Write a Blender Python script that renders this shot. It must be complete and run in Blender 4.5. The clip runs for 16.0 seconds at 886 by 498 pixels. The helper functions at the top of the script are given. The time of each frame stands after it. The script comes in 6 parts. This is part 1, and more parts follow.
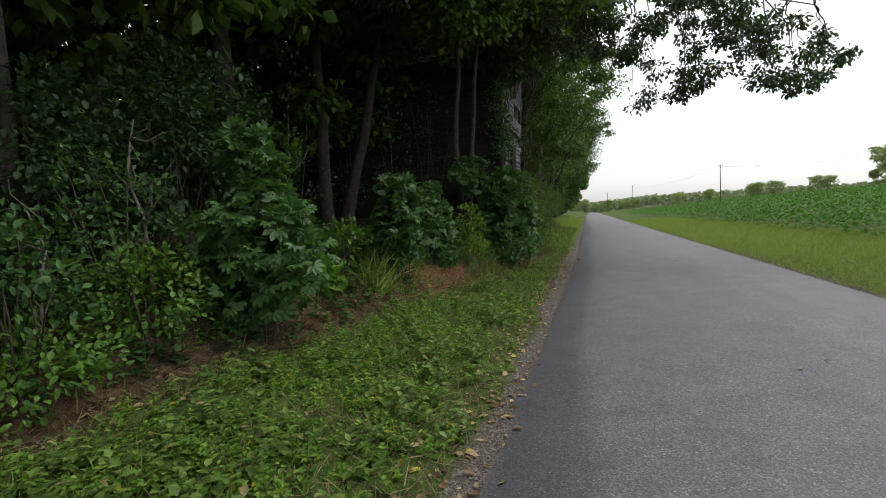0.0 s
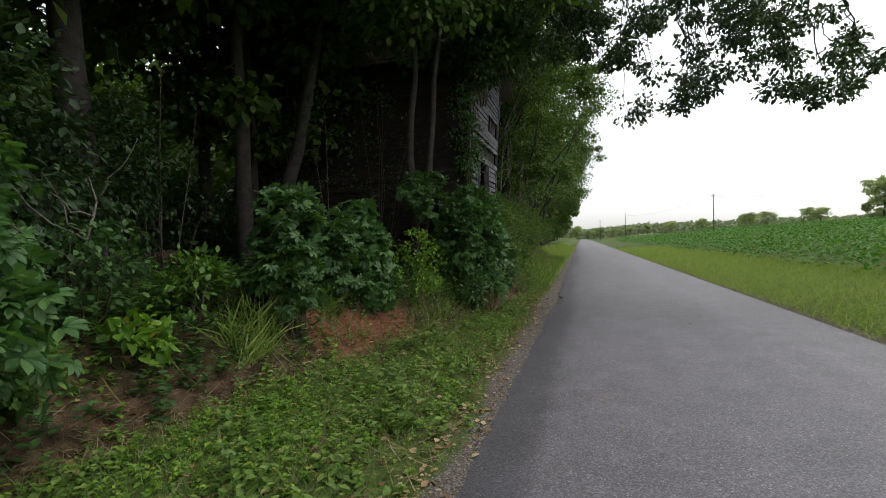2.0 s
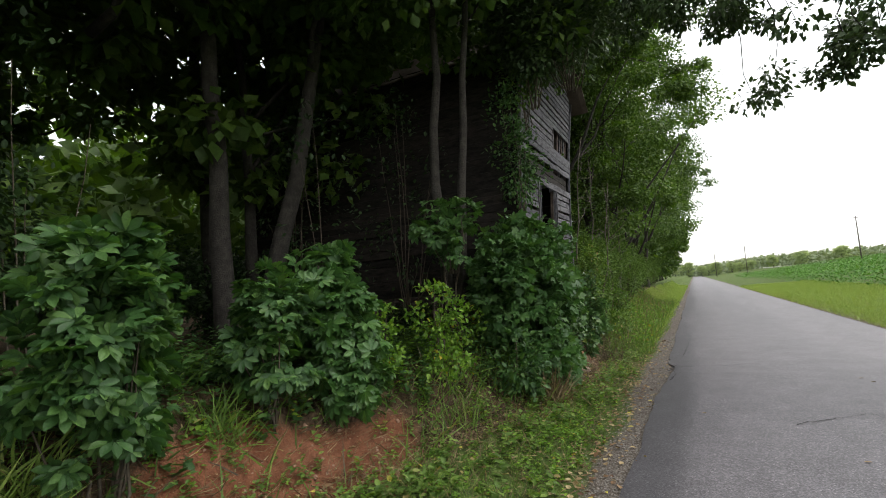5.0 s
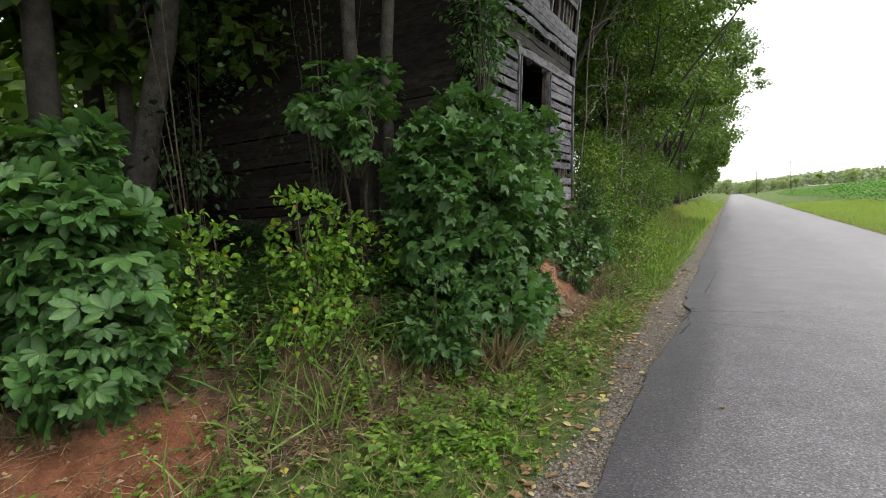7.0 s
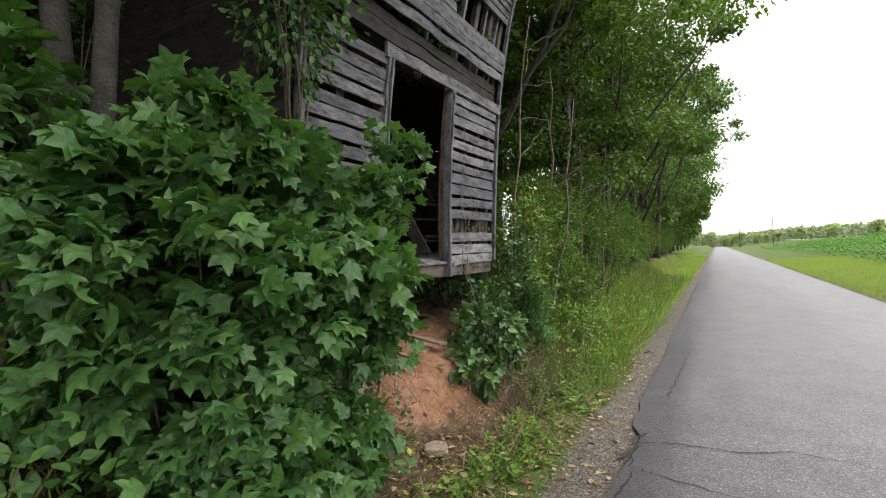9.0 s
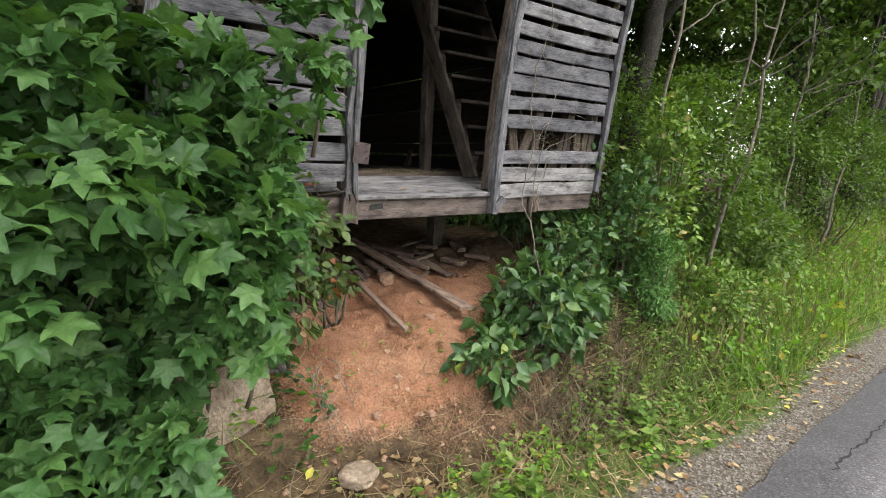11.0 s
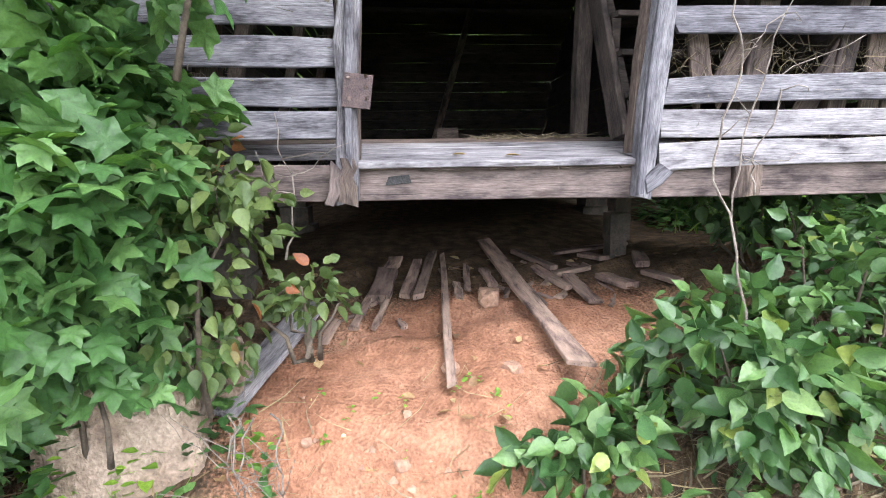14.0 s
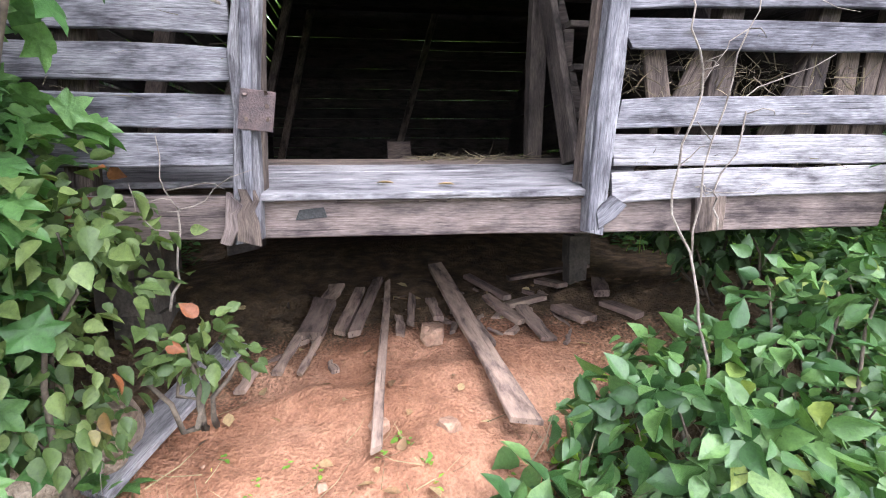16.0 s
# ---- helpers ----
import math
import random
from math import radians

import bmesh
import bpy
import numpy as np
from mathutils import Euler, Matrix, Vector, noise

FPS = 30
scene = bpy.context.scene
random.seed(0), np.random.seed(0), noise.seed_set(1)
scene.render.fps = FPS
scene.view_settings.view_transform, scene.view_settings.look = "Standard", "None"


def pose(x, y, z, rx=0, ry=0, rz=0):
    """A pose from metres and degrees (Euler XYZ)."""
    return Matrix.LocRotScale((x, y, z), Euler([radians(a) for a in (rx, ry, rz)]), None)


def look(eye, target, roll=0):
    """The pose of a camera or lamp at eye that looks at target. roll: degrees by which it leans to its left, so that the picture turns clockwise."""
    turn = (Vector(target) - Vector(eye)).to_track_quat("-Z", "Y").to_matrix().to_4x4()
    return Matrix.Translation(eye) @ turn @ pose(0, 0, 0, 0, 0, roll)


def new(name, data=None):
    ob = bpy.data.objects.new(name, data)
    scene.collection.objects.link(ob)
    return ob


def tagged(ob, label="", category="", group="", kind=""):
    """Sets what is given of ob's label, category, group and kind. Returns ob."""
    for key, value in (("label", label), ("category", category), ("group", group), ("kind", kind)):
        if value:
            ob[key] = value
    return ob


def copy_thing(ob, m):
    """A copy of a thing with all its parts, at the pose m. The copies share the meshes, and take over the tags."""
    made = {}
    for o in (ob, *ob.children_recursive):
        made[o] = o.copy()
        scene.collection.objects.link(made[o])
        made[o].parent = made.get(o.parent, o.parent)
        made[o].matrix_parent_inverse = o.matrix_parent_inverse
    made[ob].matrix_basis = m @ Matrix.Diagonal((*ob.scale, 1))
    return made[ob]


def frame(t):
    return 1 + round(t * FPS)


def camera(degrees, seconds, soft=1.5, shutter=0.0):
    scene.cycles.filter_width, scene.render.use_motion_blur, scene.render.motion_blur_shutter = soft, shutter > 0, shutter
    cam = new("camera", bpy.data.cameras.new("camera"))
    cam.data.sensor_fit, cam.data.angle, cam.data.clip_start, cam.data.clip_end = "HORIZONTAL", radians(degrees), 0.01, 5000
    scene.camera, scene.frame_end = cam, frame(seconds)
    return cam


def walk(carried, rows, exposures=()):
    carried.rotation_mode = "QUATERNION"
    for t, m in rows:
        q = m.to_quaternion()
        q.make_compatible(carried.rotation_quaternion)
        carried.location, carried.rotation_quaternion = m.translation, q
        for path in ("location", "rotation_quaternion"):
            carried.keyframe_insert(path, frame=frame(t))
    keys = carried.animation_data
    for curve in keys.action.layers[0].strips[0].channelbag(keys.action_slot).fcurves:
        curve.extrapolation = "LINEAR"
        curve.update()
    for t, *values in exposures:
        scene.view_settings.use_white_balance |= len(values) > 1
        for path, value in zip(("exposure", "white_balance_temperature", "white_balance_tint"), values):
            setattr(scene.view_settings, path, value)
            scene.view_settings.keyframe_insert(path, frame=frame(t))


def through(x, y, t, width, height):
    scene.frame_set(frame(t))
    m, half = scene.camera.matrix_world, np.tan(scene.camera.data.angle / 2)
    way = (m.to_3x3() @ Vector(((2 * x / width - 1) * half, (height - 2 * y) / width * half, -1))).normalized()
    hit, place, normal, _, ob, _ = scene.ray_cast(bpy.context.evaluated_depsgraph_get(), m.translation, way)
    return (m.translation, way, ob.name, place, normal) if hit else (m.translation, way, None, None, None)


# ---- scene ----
PATH = [
    (0, (2.255, -14.893, 1.498), (1.691, -12.978, 1.371), -2.8),
    (0.5, (2.324, -14.191, 1.493), (1.806, -12.265, 1.34), -3.0),
    (1, (2.34, -13.548, 1.517), (1.836, -11.613, 1.455), -1.3),
    (1.5, (2.437, -12.898, 1.52), (1.938, -10.962, 1.474), -2.5),
    (2, (2.487, -12.311, 1.557), (1.951, -10.385, 1.524), -1.6),
    (2.5, (2.521, -11.679, 1.61), (1.947, -9.763, 1.62), -2.5),
    (3, (2.588, -11.094, 1.662), (1.937, -9.209, 1.817), -2.7),
    (3.5, (2.457, -10.554, 1.698), (1.766, -8.694, 1.947), -2.9),
    (3.7, (2.427, -10.38, 1.721), (1.72, -8.529, 1.987), -3.9),
    (5.8, (2.487, -8.043, 1.59), (1.511, -6.299, 1.665), -2.5),
    (6, (2.452, -7.765, 1.588), (1.495, -6.01, 1.629), -1.3),
    (6.5, (2.445, -7.092, 1.566), (1.473, -5.347, 1.471), -3.1),
    (7, (2.481, -6.416, 1.559), (1.476, -4.695, 1.4), -3.5),
    (7.5, (2.464, -5.711, 1.589), (1.53, -3.952, 1.404), -3.3),
    (8, (2.544, -5.011, 1.649), (1.62, -3.24, 1.561), -2.9),
    (8.5, (2.551, -4.368, 1.696), (1.62, -2.598, 1.723), -2.3),
    (9, (2.646, -3.749, 1.69), (1.684, -1.995, 1.715), -2.4),
    (9.5, (2.63, -3.231, 1.669), (1.637, -1.495, 1.667), -1.2),
    (10, (2.682, -2.647, 1.704), (1.546, -1.002, 1.652), -2.5),
    (10.2, (2.813, -2.344, 1.779), (1.521, -0.822, 1.655), -2.4),
    (12.3, (2.769, -0.714, 1.892), (1.078, 0.240, 1.411), 3.5),
    (12.5, (2.713, -0.553, 1.872), (0.981, 0.312, 1.369), 2.6),
    (13, (2.568, -0.149, 1.839), (0.713, 0.397, 1.330), -0.8),
    (13.5, (2.305, 0.039, 1.766), (0.394, 0.388, 1.292), 0.2),
    (14, (2.040, 0.142, 1.595), (0.074, 0.307, 1.268), -0.8),
    (14.5, (1.831, 0.184, 1.424), (-0.149, 0.252, 1.154), 1.4),
    (15, (1.797, 0.198, 1.429), (-0.188, 0.258, 1.192), 0.7),
    (15.5, (1.784, 0.258, 1.499), (-0.187, 0.452, 1.221), 0.9),
    (16, (1.762, 0.359, 1.689), (-0.196, 0.620, 1.376), -0.4),
]
cam = camera(83.2, 16.0, soft=1.0)
walk(cam, [(t, look(eye, target, roll)) for t, eye, target, roll in PATH],
     [(0.0, -0.42, 6500, 10), (3.7, -0.08, 6500, 10), (5.8, 0.40, 6750, 9), (8.0, 0.70, 6750, 8), (10.2, 0.90, 6800, 8), (12.3, 1.80, 6650, 9), (14.0, 2.2, 6100, 16), (16.0, 2.27, 5950, 18)])

# ---- world and light ----
SUN_EL, SUN_AZ = radians(60), radians(66)
world = bpy.data.worlds.new("overcast_sky")
scene.world = world
world.use_nodes = True
wn, wl = world.node_tree.nodes, world.node_tree.links
sky = wn.new("ShaderNodeTexSky")
sky.sky_type, sky.sun_disc = "NISHITA", False
sky.sun_elevation, sky.sun_rotation = SUN_EL, SUN_AZ
sky.air_density, sky.dust_density, sky.ozone_density = 1.0, 1.2, 1.0
pale = wn.new("ShaderNodeHueSaturation")
pale.inputs["Saturation"].default_value = 0.12
pale.inputs["Value"].default_value = 1.5
wl.new(sky.outputs["Color"], pale.inputs["Color"])
# an overcast dome is about three times brighter overhead than at the horizon
dome = wn.new("ShaderNodeTexCoord")
height = wn.new("ShaderNodeSeparateXYZ")
wl.new(dome.outputs["Generated"], height.inputs[0])
grade = wn.new("ShaderNodeMapRange")
grade.inputs[1].default_value, grade.inputs[2].default_value = 0.0, 1.0
grade.inputs[3].default_value, grade.inputs[4].default_value = 1.05, 2.0
wl.new(height.outputs[2], grade.inputs[0])
lift = wn.new("ShaderNodeVectorMath")
lift.operation = "SCALE"
wl.new(pale.outputs["Color"], lift.inputs[0])
wl.new(grade.outputs[0], lift.inputs[3])
wl.new(lift.outputs[0], wn["Background"].inputs["Color"])
wn["Background"].inputs["Strength"].default_value = 0.15
sun = new("sun", bpy.data.lights.new("sun", "SUN"))
sun.data.energy, sun.data.angle, sun.data.color = 1.1, radians(50), (1.0, 0.97, 0.93)
sun.matrix_world = look((20 * math.cos(SUN_EL) * math.sin(SUN_AZ), 20 * math.cos(SUN_EL) * math.cos(SUN_AZ), 20 * math.sin(SUN_EL)), (0, 0, 0))


# ---- materials ----
def base_mat(name):
    m = bpy.data.materials.new(name)
    m.use_nodes = True
    return m, m.node_tree.nodes, m.node_tree.links, m.node_tree.nodes["Principled BSDF"]


def ramp(n, stops):
    r = n.new("ShaderNodeValToRGB")
    while len(r.color_ramp.elements) < len(stops):
        r.color_ramp.elements.new(0.5)
    for e, (p, c) in zip(r.color_ramp.elements, stops):
        e.position, e.color = p, (*c, 1)
    return r


def noise_node(n, l, scale, detail=4.0, vec=None, rough=0.55):
    t = n.new("ShaderNodeTexNoise")
    t.inputs["Scale"].default_value, t.inputs["Detail"].default_value, t.inputs["Roughness"].default_value = scale, detail, rough
    if vec is not None:
        l.new(vec, t.inputs["Vector"])
    return t


def mix_color(n, l, fac, a, b, how="MIX"):
    m = n.new("ShaderNodeMix")
    m.data_type, m.blend_type = "RGBA", how
    for sock, v in ((m.inputs[0], fac), (m.inputs[6], a), (m.inputs[7], b)):
        if hasattr(v, "is_linked"):
            l.new(v, sock)
        elif isinstance(v, tuple):
            sock.default_value = (*v, 1)
        else:
            sock.default_value = v
    return m.outputs[2]


def bump(n, l, p, height, strength, dist):
    b = n.new("ShaderNodeBump")
    b.inputs["Strength"].default_value, b.inputs["Distance"].default_value = strength, dist
    l.new(height, b.inputs["Height"])
    l.new(b.outputs["Normal"], p.inputs["Normal"])


def position(n):
    return n.new("ShaderNodeNewGeometry").outputs["Position"]


def mat_rough(name, stops, scale=6.0, fine=60.0, rough=0.9, bumps=0.4, dist=0.01):
    """A matt surface: large stains and fine grain in world size."""
    m, n, l, p = base_mat(name)
    pos = position(n)
    a, b = noise_node(n, l, scale, 5, pos), noise_node(n, l, fine, 3, pos)
    r = ramp(n, stops)
    l.new(a.outputs["Fac"], r.inputs["Fac"])
    g = ramp(n, [(0.3, (0.7, 0.7, 0.7)), (0.7, (1.25, 1.25, 1.25))])
    l.new(b.outputs["Fac"], g.inputs["Fac"])
    l.new(mix_color(n, l, 1.0, r.outputs["Color"], g.outputs["Color"], "MULTIPLY"), p.inputs["Base Color"])
    p.inputs["Roughness"].default_value = rough
    bump(n, l, p, b.outputs["Fac"], bumps, dist)
    return m


def mat_leaf(name, dark, mid, light, rough=0.45, through=0.3, odd=None):
    """Leaves: each one has its own shade of the range; some light passes through."""
    m, n, l, p = base_mat(name)
    geo = n.new("ShaderNodeNewGeometry")
    stops = [(0.0, dark), (0.5, mid), (0.93, light)]
    if odd:
        stops += [(0.965, light), (0.98, odd)]
    r = ramp(n, stops)
    l.new(geo.outputs["Random Per Island"], r.inputs["Fac"])
    spots = noise_node(n, l, 18.0, 3, geo.outputs["Position"])
    g = ramp(n, [(0.25, (0.72, 0.75, 0.68)), (0.7, (1.15, 1.12, 1.0))])
    l.new(spots.outputs["Fac"], g.inputs["Fac"])
    col = mix_color(n, l, 1.0, r.outputs["Color"], g.outputs["Color"], "MULTIPLY")
    crinkle = noise_node(n, l, 85.0, 4, geo.outputs["Position"], 0.7)
    g2 = ramp(n, [(0.3, (0.70, 0.72, 0.66)), (0.5, (1.0, 1.0, 1.0)), (0.72, (1.22, 1.20, 1.18))])
    l.new(crinkle.outputs["Fac"], g2.inputs["Fac"])
    col = mix_color(n, l, 1.0, col, g2.outputs["Color"], "MULTIPLY")
    l.new(col, p.inputs["Base Color"])
    p.inputs["Roughness"].default_value = rough
    p.inputs["Specular IOR Level"].default_value = 0.4
    bump(n, l, p, crinkle.outputs["Fac"], 0.5, 0.006)
    t = n.new("ShaderNodeBsdfTranslucent")
    warm = mix_color(n, l, 1.0, col, (1.25, 1.35, 0.5), "MULTIPLY")
    l.new(warm, t.inputs["Color"])
    mx = n.new("ShaderNodeMixShader")
    mx.inputs[0].default_value = through
    l.new(p.outputs[0], mx.inputs[1])
    l.new(t.outputs[0], mx.inputs[2])
    l.new(mx.outputs[0], n["Material Output"].inputs["Surface"])
    return m


def mat_wood(name, dark, mid, light, rough=0.85, warm=None):
    """Weathered boards: grain runs along each board, by the boards' own 'grain' coordinates."""
    m, n, l, p = base_mat(name)
    at = n.new("ShaderNodeAttribute")
    at.attribute_name = "grain"
    mp = n.new("ShaderNodeMapping")
    mp.inputs["Scale"].default_value = (26.0, 330.0, 120.0)
    l.new(at.outputs["Vector"], mp.inputs["Vector"])
    fine = noise_node(n, l, 1.0, 5, mp.outputs["Vector"], 0.6)
    mp2 = n.new("ShaderNodeMapping")
    mp2.inputs["Scale"].default_value = (5.0, 15.0, 8.0)
    l.new(at.outputs["Vector"], mp2.inputs["Vector"])
    big = noise_node(n, l, 1.0, 6, mp2.outputs["Vector"], 0.62)
    r = ramp(n, [(0.20, dark), (0.46, mid), (0.80, light)])
    l.new(fine.outputs["Fac"], r.inputs["Fac"])
    g = ramp(n, [(0.34, (0.19, 0.18, 0.20)), (0.47, (0.62, 0.62, 0.64)), (0.63, (1.0, 1.0, 1.0))])
    l.new(big.outputs["Fac"], g.inputs["Fac"])
    col = mix_color(n, l, 1.0, r.outputs["Color"], g.outputs["Color"], "MULTIPLY")
    mp4 = n.new("ShaderNodeMapping")
    mp4.inputs["Scale"].default_value = (3.2, 105.0, 45.0)
    l.new(at.outputs["Vector"], mp4.inputs["Vector"])
    split = noise_node(n, l, 1.0, 3, mp4.outputs["Vector"], 0.5)
    sr = ramp(n, [(0.30, (0.20, 0.18, 0.18)), (0.37, (1, 1, 1))])
    l.new(split.outputs["Fac"], sr.inputs["Fac"])
    col = mix_color(n, l, 0.85, col, sr.outputs["Color"], "MULTIPLY")
    knot = n.new("ShaderNodeTexVoronoi")
    mp3 = n.new("ShaderNodeMapping")
    mp3.inputs["Scale"].default_value = (1.6, 6.0, 1.0)
    l.new(at.outputs["Vector"], mp3.inputs["Vector"])
    l.new(mp3.outputs["Vector"], knot.inputs["Vector"])
    knot.inputs["Scale"].default_value = 1.0
    kr = ramp(n, [(0.03, (0.25, 0.2, 0.17)), (0.11, (1, 1, 1))])
    l.new(knot.outputs["Distance"], kr.inputs["Fac"])
    col = mix_color(n, l, 0.8, col, kr.outputs["Color"], "MULTIPLY")
    info = n.new("ShaderNodeObjectInfo")
    v = ramp(n, [(0.0, (0.60, 0.60, 0.63)), (1.0, (1.15, 1.14, 1.13))])
    l.new(info.outputs["Random"], v.inputs["Fac"])
    col = mix_color(n, l, 1.0, col, v.outputs["Color"], "MULTIPLY")
    l.new(col, p.inputs["Base Color"])
    p.inputs["Roughness"].default_value = rough
    p.inputs["Specular IOR Level"].default_value = 0.25
    bump(n, l, p, split.outputs["Fac"], 0.8, 0.006)
    return m


def mat_asphalt():
    m, n, l, p = base_mat("worn asphalt")
    pos = position(n)
    fine = noise_node(n, l, 140.0, 2, pos)
    vor = n.new("ShaderNodeTexVoronoi")
    vor.inputs["Scale"].default_value = 95.0
    l.new(pos, vor.inputs["Vector"])
    r = ramp(n, [(0.0, (0.046, 0.045, 0.047)), (0.5, (0.096, 0.093, 0.097)), (0.85, (0.165, 0.161, 0.165)), (1.0, (0.33, 0.32, 0.31))])
    l.new(vor.outputs["Color"], r.inputs["Fac"])
    mp = n.new("ShaderNodeMapping")
    mp.inputs["Scale"].default_value = (1.0, 0.12, 1.0)
    l.new(pos, mp.inputs["Vector"])
    lanes = noise_node(n, l, 1.1, 4, mp.outputs["Vector"])
    g = ramp(n, [(0.3, (0.87, 0.85, 0.89)), (0.7, (1.11, 1.08, 1.12))])
    l.new(lanes.outputs["Fac"], g.inputs["Fac"])
    col = mix_color(n, l, 1.0, r.outputs["Color"], g.outputs["Color"], "MULTIPLY")
    pat = noise_node(n, l, 2.3, 5, pos)
    g2 = ramp(n, [(0.35, (0.85, 0.85, 0.85)), (0.65, (1.08, 1.08, 1.08))])
    l.new(pat.outputs["Fac"], g2.inputs["Fac"])
    col = mix_color(n, l, 1.0, col, g2.outputs["Color"], "MULTIPLY")
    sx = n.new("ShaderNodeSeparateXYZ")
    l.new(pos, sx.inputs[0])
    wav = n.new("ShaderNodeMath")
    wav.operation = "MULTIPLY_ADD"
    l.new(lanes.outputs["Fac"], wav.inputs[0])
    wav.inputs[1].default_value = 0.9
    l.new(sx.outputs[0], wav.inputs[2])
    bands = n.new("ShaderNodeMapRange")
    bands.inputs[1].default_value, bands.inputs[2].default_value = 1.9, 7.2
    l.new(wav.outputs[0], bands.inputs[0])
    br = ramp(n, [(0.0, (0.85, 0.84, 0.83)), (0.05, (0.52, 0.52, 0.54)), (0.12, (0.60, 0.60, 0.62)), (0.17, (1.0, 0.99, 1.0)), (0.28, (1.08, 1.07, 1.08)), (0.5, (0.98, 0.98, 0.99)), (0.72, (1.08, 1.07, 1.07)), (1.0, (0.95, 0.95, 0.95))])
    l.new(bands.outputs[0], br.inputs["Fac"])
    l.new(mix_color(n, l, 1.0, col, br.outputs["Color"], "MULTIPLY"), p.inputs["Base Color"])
    p.inputs["Roughness"].default_value = 0.62
    bump(n, l, p, vor.outputs["Distance"], 0.3, 0.004)
    return m


def mat_ground():
    """Soil and thatch; the 'cover' attribute says where clay (x) and gravel (y) lie bare and where grass turf (z) grows."""
    m, n, l, p = base_mat("earth and turf")
    pos = position(n)
    at = n.new("ShaderNodeAttribute")
    at.attribute_name = "cover"
    sep = n.new("ShaderNodeSeparateXYZ")
    l.new(at.outputs["Vector"], sep.inputs[0])
    big, mid, fine = noise_node(n, l, 1.7, 5, pos), noise_node(n, l, 9.0, 5, pos), noise_node(n, l, 70.0, 4, pos)
    litter = ramp(n, [(0.3, (0.038, 0.027, 0.017)), (0.5, (0.08, 0.054, 0.032)), (0.7, (0.15, 0.104, 0.062))])
    l.new(mid.outputs["Fac"], litter.inputs["Fac"])
    turf = ramp(n, [(0.3, (0.038, 0.054, 0.016)), (0.55, (0.075, 0.115, 0.026)), (0.75, (0.14, 0.165, 0.05))])
    l.new(mid.outputs["Fac"], turf.inputs["Fac"])
    clay = ramp(n, [(0.25, (0.20, 0.092, 0.050)), (0.5, (0.30, 0.153, 0.093)), (0.75, (0.38, 0.220, 0.145))])
    l.new(big.outputs["Fac"], clay.inputs["Fac"])
    cl2 = ramp(n, [(0.35, (0.65, 0.62, 0.6)), (0.6, (1.1, 1.1, 1.1))])
    l.new(mid.outputs["Fac"], cl2.inputs["Fac"])
    clayc = mix_color(n, l, 0.7, clay.outputs["Color"], cl2.outputs["Color"], "MULTIPLY")
    gr = n.new("ShaderNodeTexVoronoi")
    gr.inputs["Scale"].default_value = 75.0
    l.new(pos, gr.inputs["Vector"])
    grav = ramp(n, [(0.0, (0.055, 0.045, 0.036)), (0.6, (0.125, 0.106, 0.088)), (1.0, (0.28, 0.255, 0.225))])
    l.new(gr.outputs["Color"], grav.inputs["Fac"])

    def masked(sock):
        add = n.new("ShaderNodeMath")
        add.operation = "MULTIPLY_ADD"
        l.new(fine.outputs["Fac"], add.inputs[0])
        add.inputs[1].default_value = 0.5
        l.new(sock, add.inputs[2])
        rr = ramp(n, [(0.60, (0, 0, 0)), (0.85, (1, 1, 1))])
        l.new(add.outputs[0], rr.inputs["Fac"])
        return rr.outputs["Color"]
    col = mix_color(n, l, masked(sep.outputs[2]), litter.outputs["Color"], turf.outputs["Color"])
    col = mix_color(n, l, masked(sep.outputs[1]), col, grav.outputs["Color"])
    damp = n.new("ShaderNodeAttribute")
    damp.attribute_name = "damp"
    clayc = mix_color(n, l, damp.outputs["Fac"], clayc, mix_color(n, l, 0.8, clayc, (0.50, 0.36, 0.30), "MULTIPLY"))
    col = mix_color(n, l, masked(sep.outputs[0]), col, clayc)
    f = ramp(n, [(0.3, (0.72, 0.72, 0.72)), (0.7, (1.2, 1.2, 1.2))])
    l.new(fine.outputs["Fac"], f.inputs["Fac"])
    l.new(mix_color(n, l, 1.0, col, f.outputs["Color"], "MULTIPLY"), p.inputs["Base Color"])
    p.inputs["Roughness"].default_value = 0.95
    p.inputs["Specular IOR Level"].default_value = 0.15
    lump = n.new("ShaderNodeMath")
    lump.operation = "MULTIPLY_ADD"
    l.new(mid.outputs["Fac"], lump.inputs[0])
    lump.inputs[1].default_value = 2.5
    l.new(fine.outputs["Fac"], lump.inputs[2])
    bump(n, l, p, lump.outputs[0], 0.8, 0.03)
    return m


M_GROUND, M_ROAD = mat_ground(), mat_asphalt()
M_WOOD = mat_wood("silver weathered board", (0.040, 0.039, 0.044), (0.145, 0.142, 0.152), (0.295, 0.290, 0.305))
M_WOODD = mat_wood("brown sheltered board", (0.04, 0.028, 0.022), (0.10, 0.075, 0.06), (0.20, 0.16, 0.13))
# Near-black board: deep shade of wood and interior is put into its colour.
M_WOODS = mat_wood("board darkened for shade", (0.012, 0.010, 0.008), (0.032, 0.026, 0.022), (0.065, 0.055, 0.046))
# Stairs and inner post: the dim interior is put into the board colour.
M_STAIR = mat_wood("stair board darkened for shade", (0.024, 0.018, 0.015), (0.062, 0.049, 0.041), (0.125, 0.102, 0.088))
M_JAMB = mat_wood("dark weathered jamb", (0.035, 0.032, 0.034), (0.115, 0.110, 0.116), (0.255, 0.250, 0.262))
M_PIER = mat_rough("dark pier stone", [(0.3, (0.035, 0.03, 0.024)), (0.7, (0.12, 0.10, 0.08))], 7, 60, 0.9, 0.6)
M_BEAM = mat_wood("pinkish grey sill timber", (0.045, 0.033, 0.029), (0.115, 0.090, 0.080), (0.205, 0.168, 0.152))
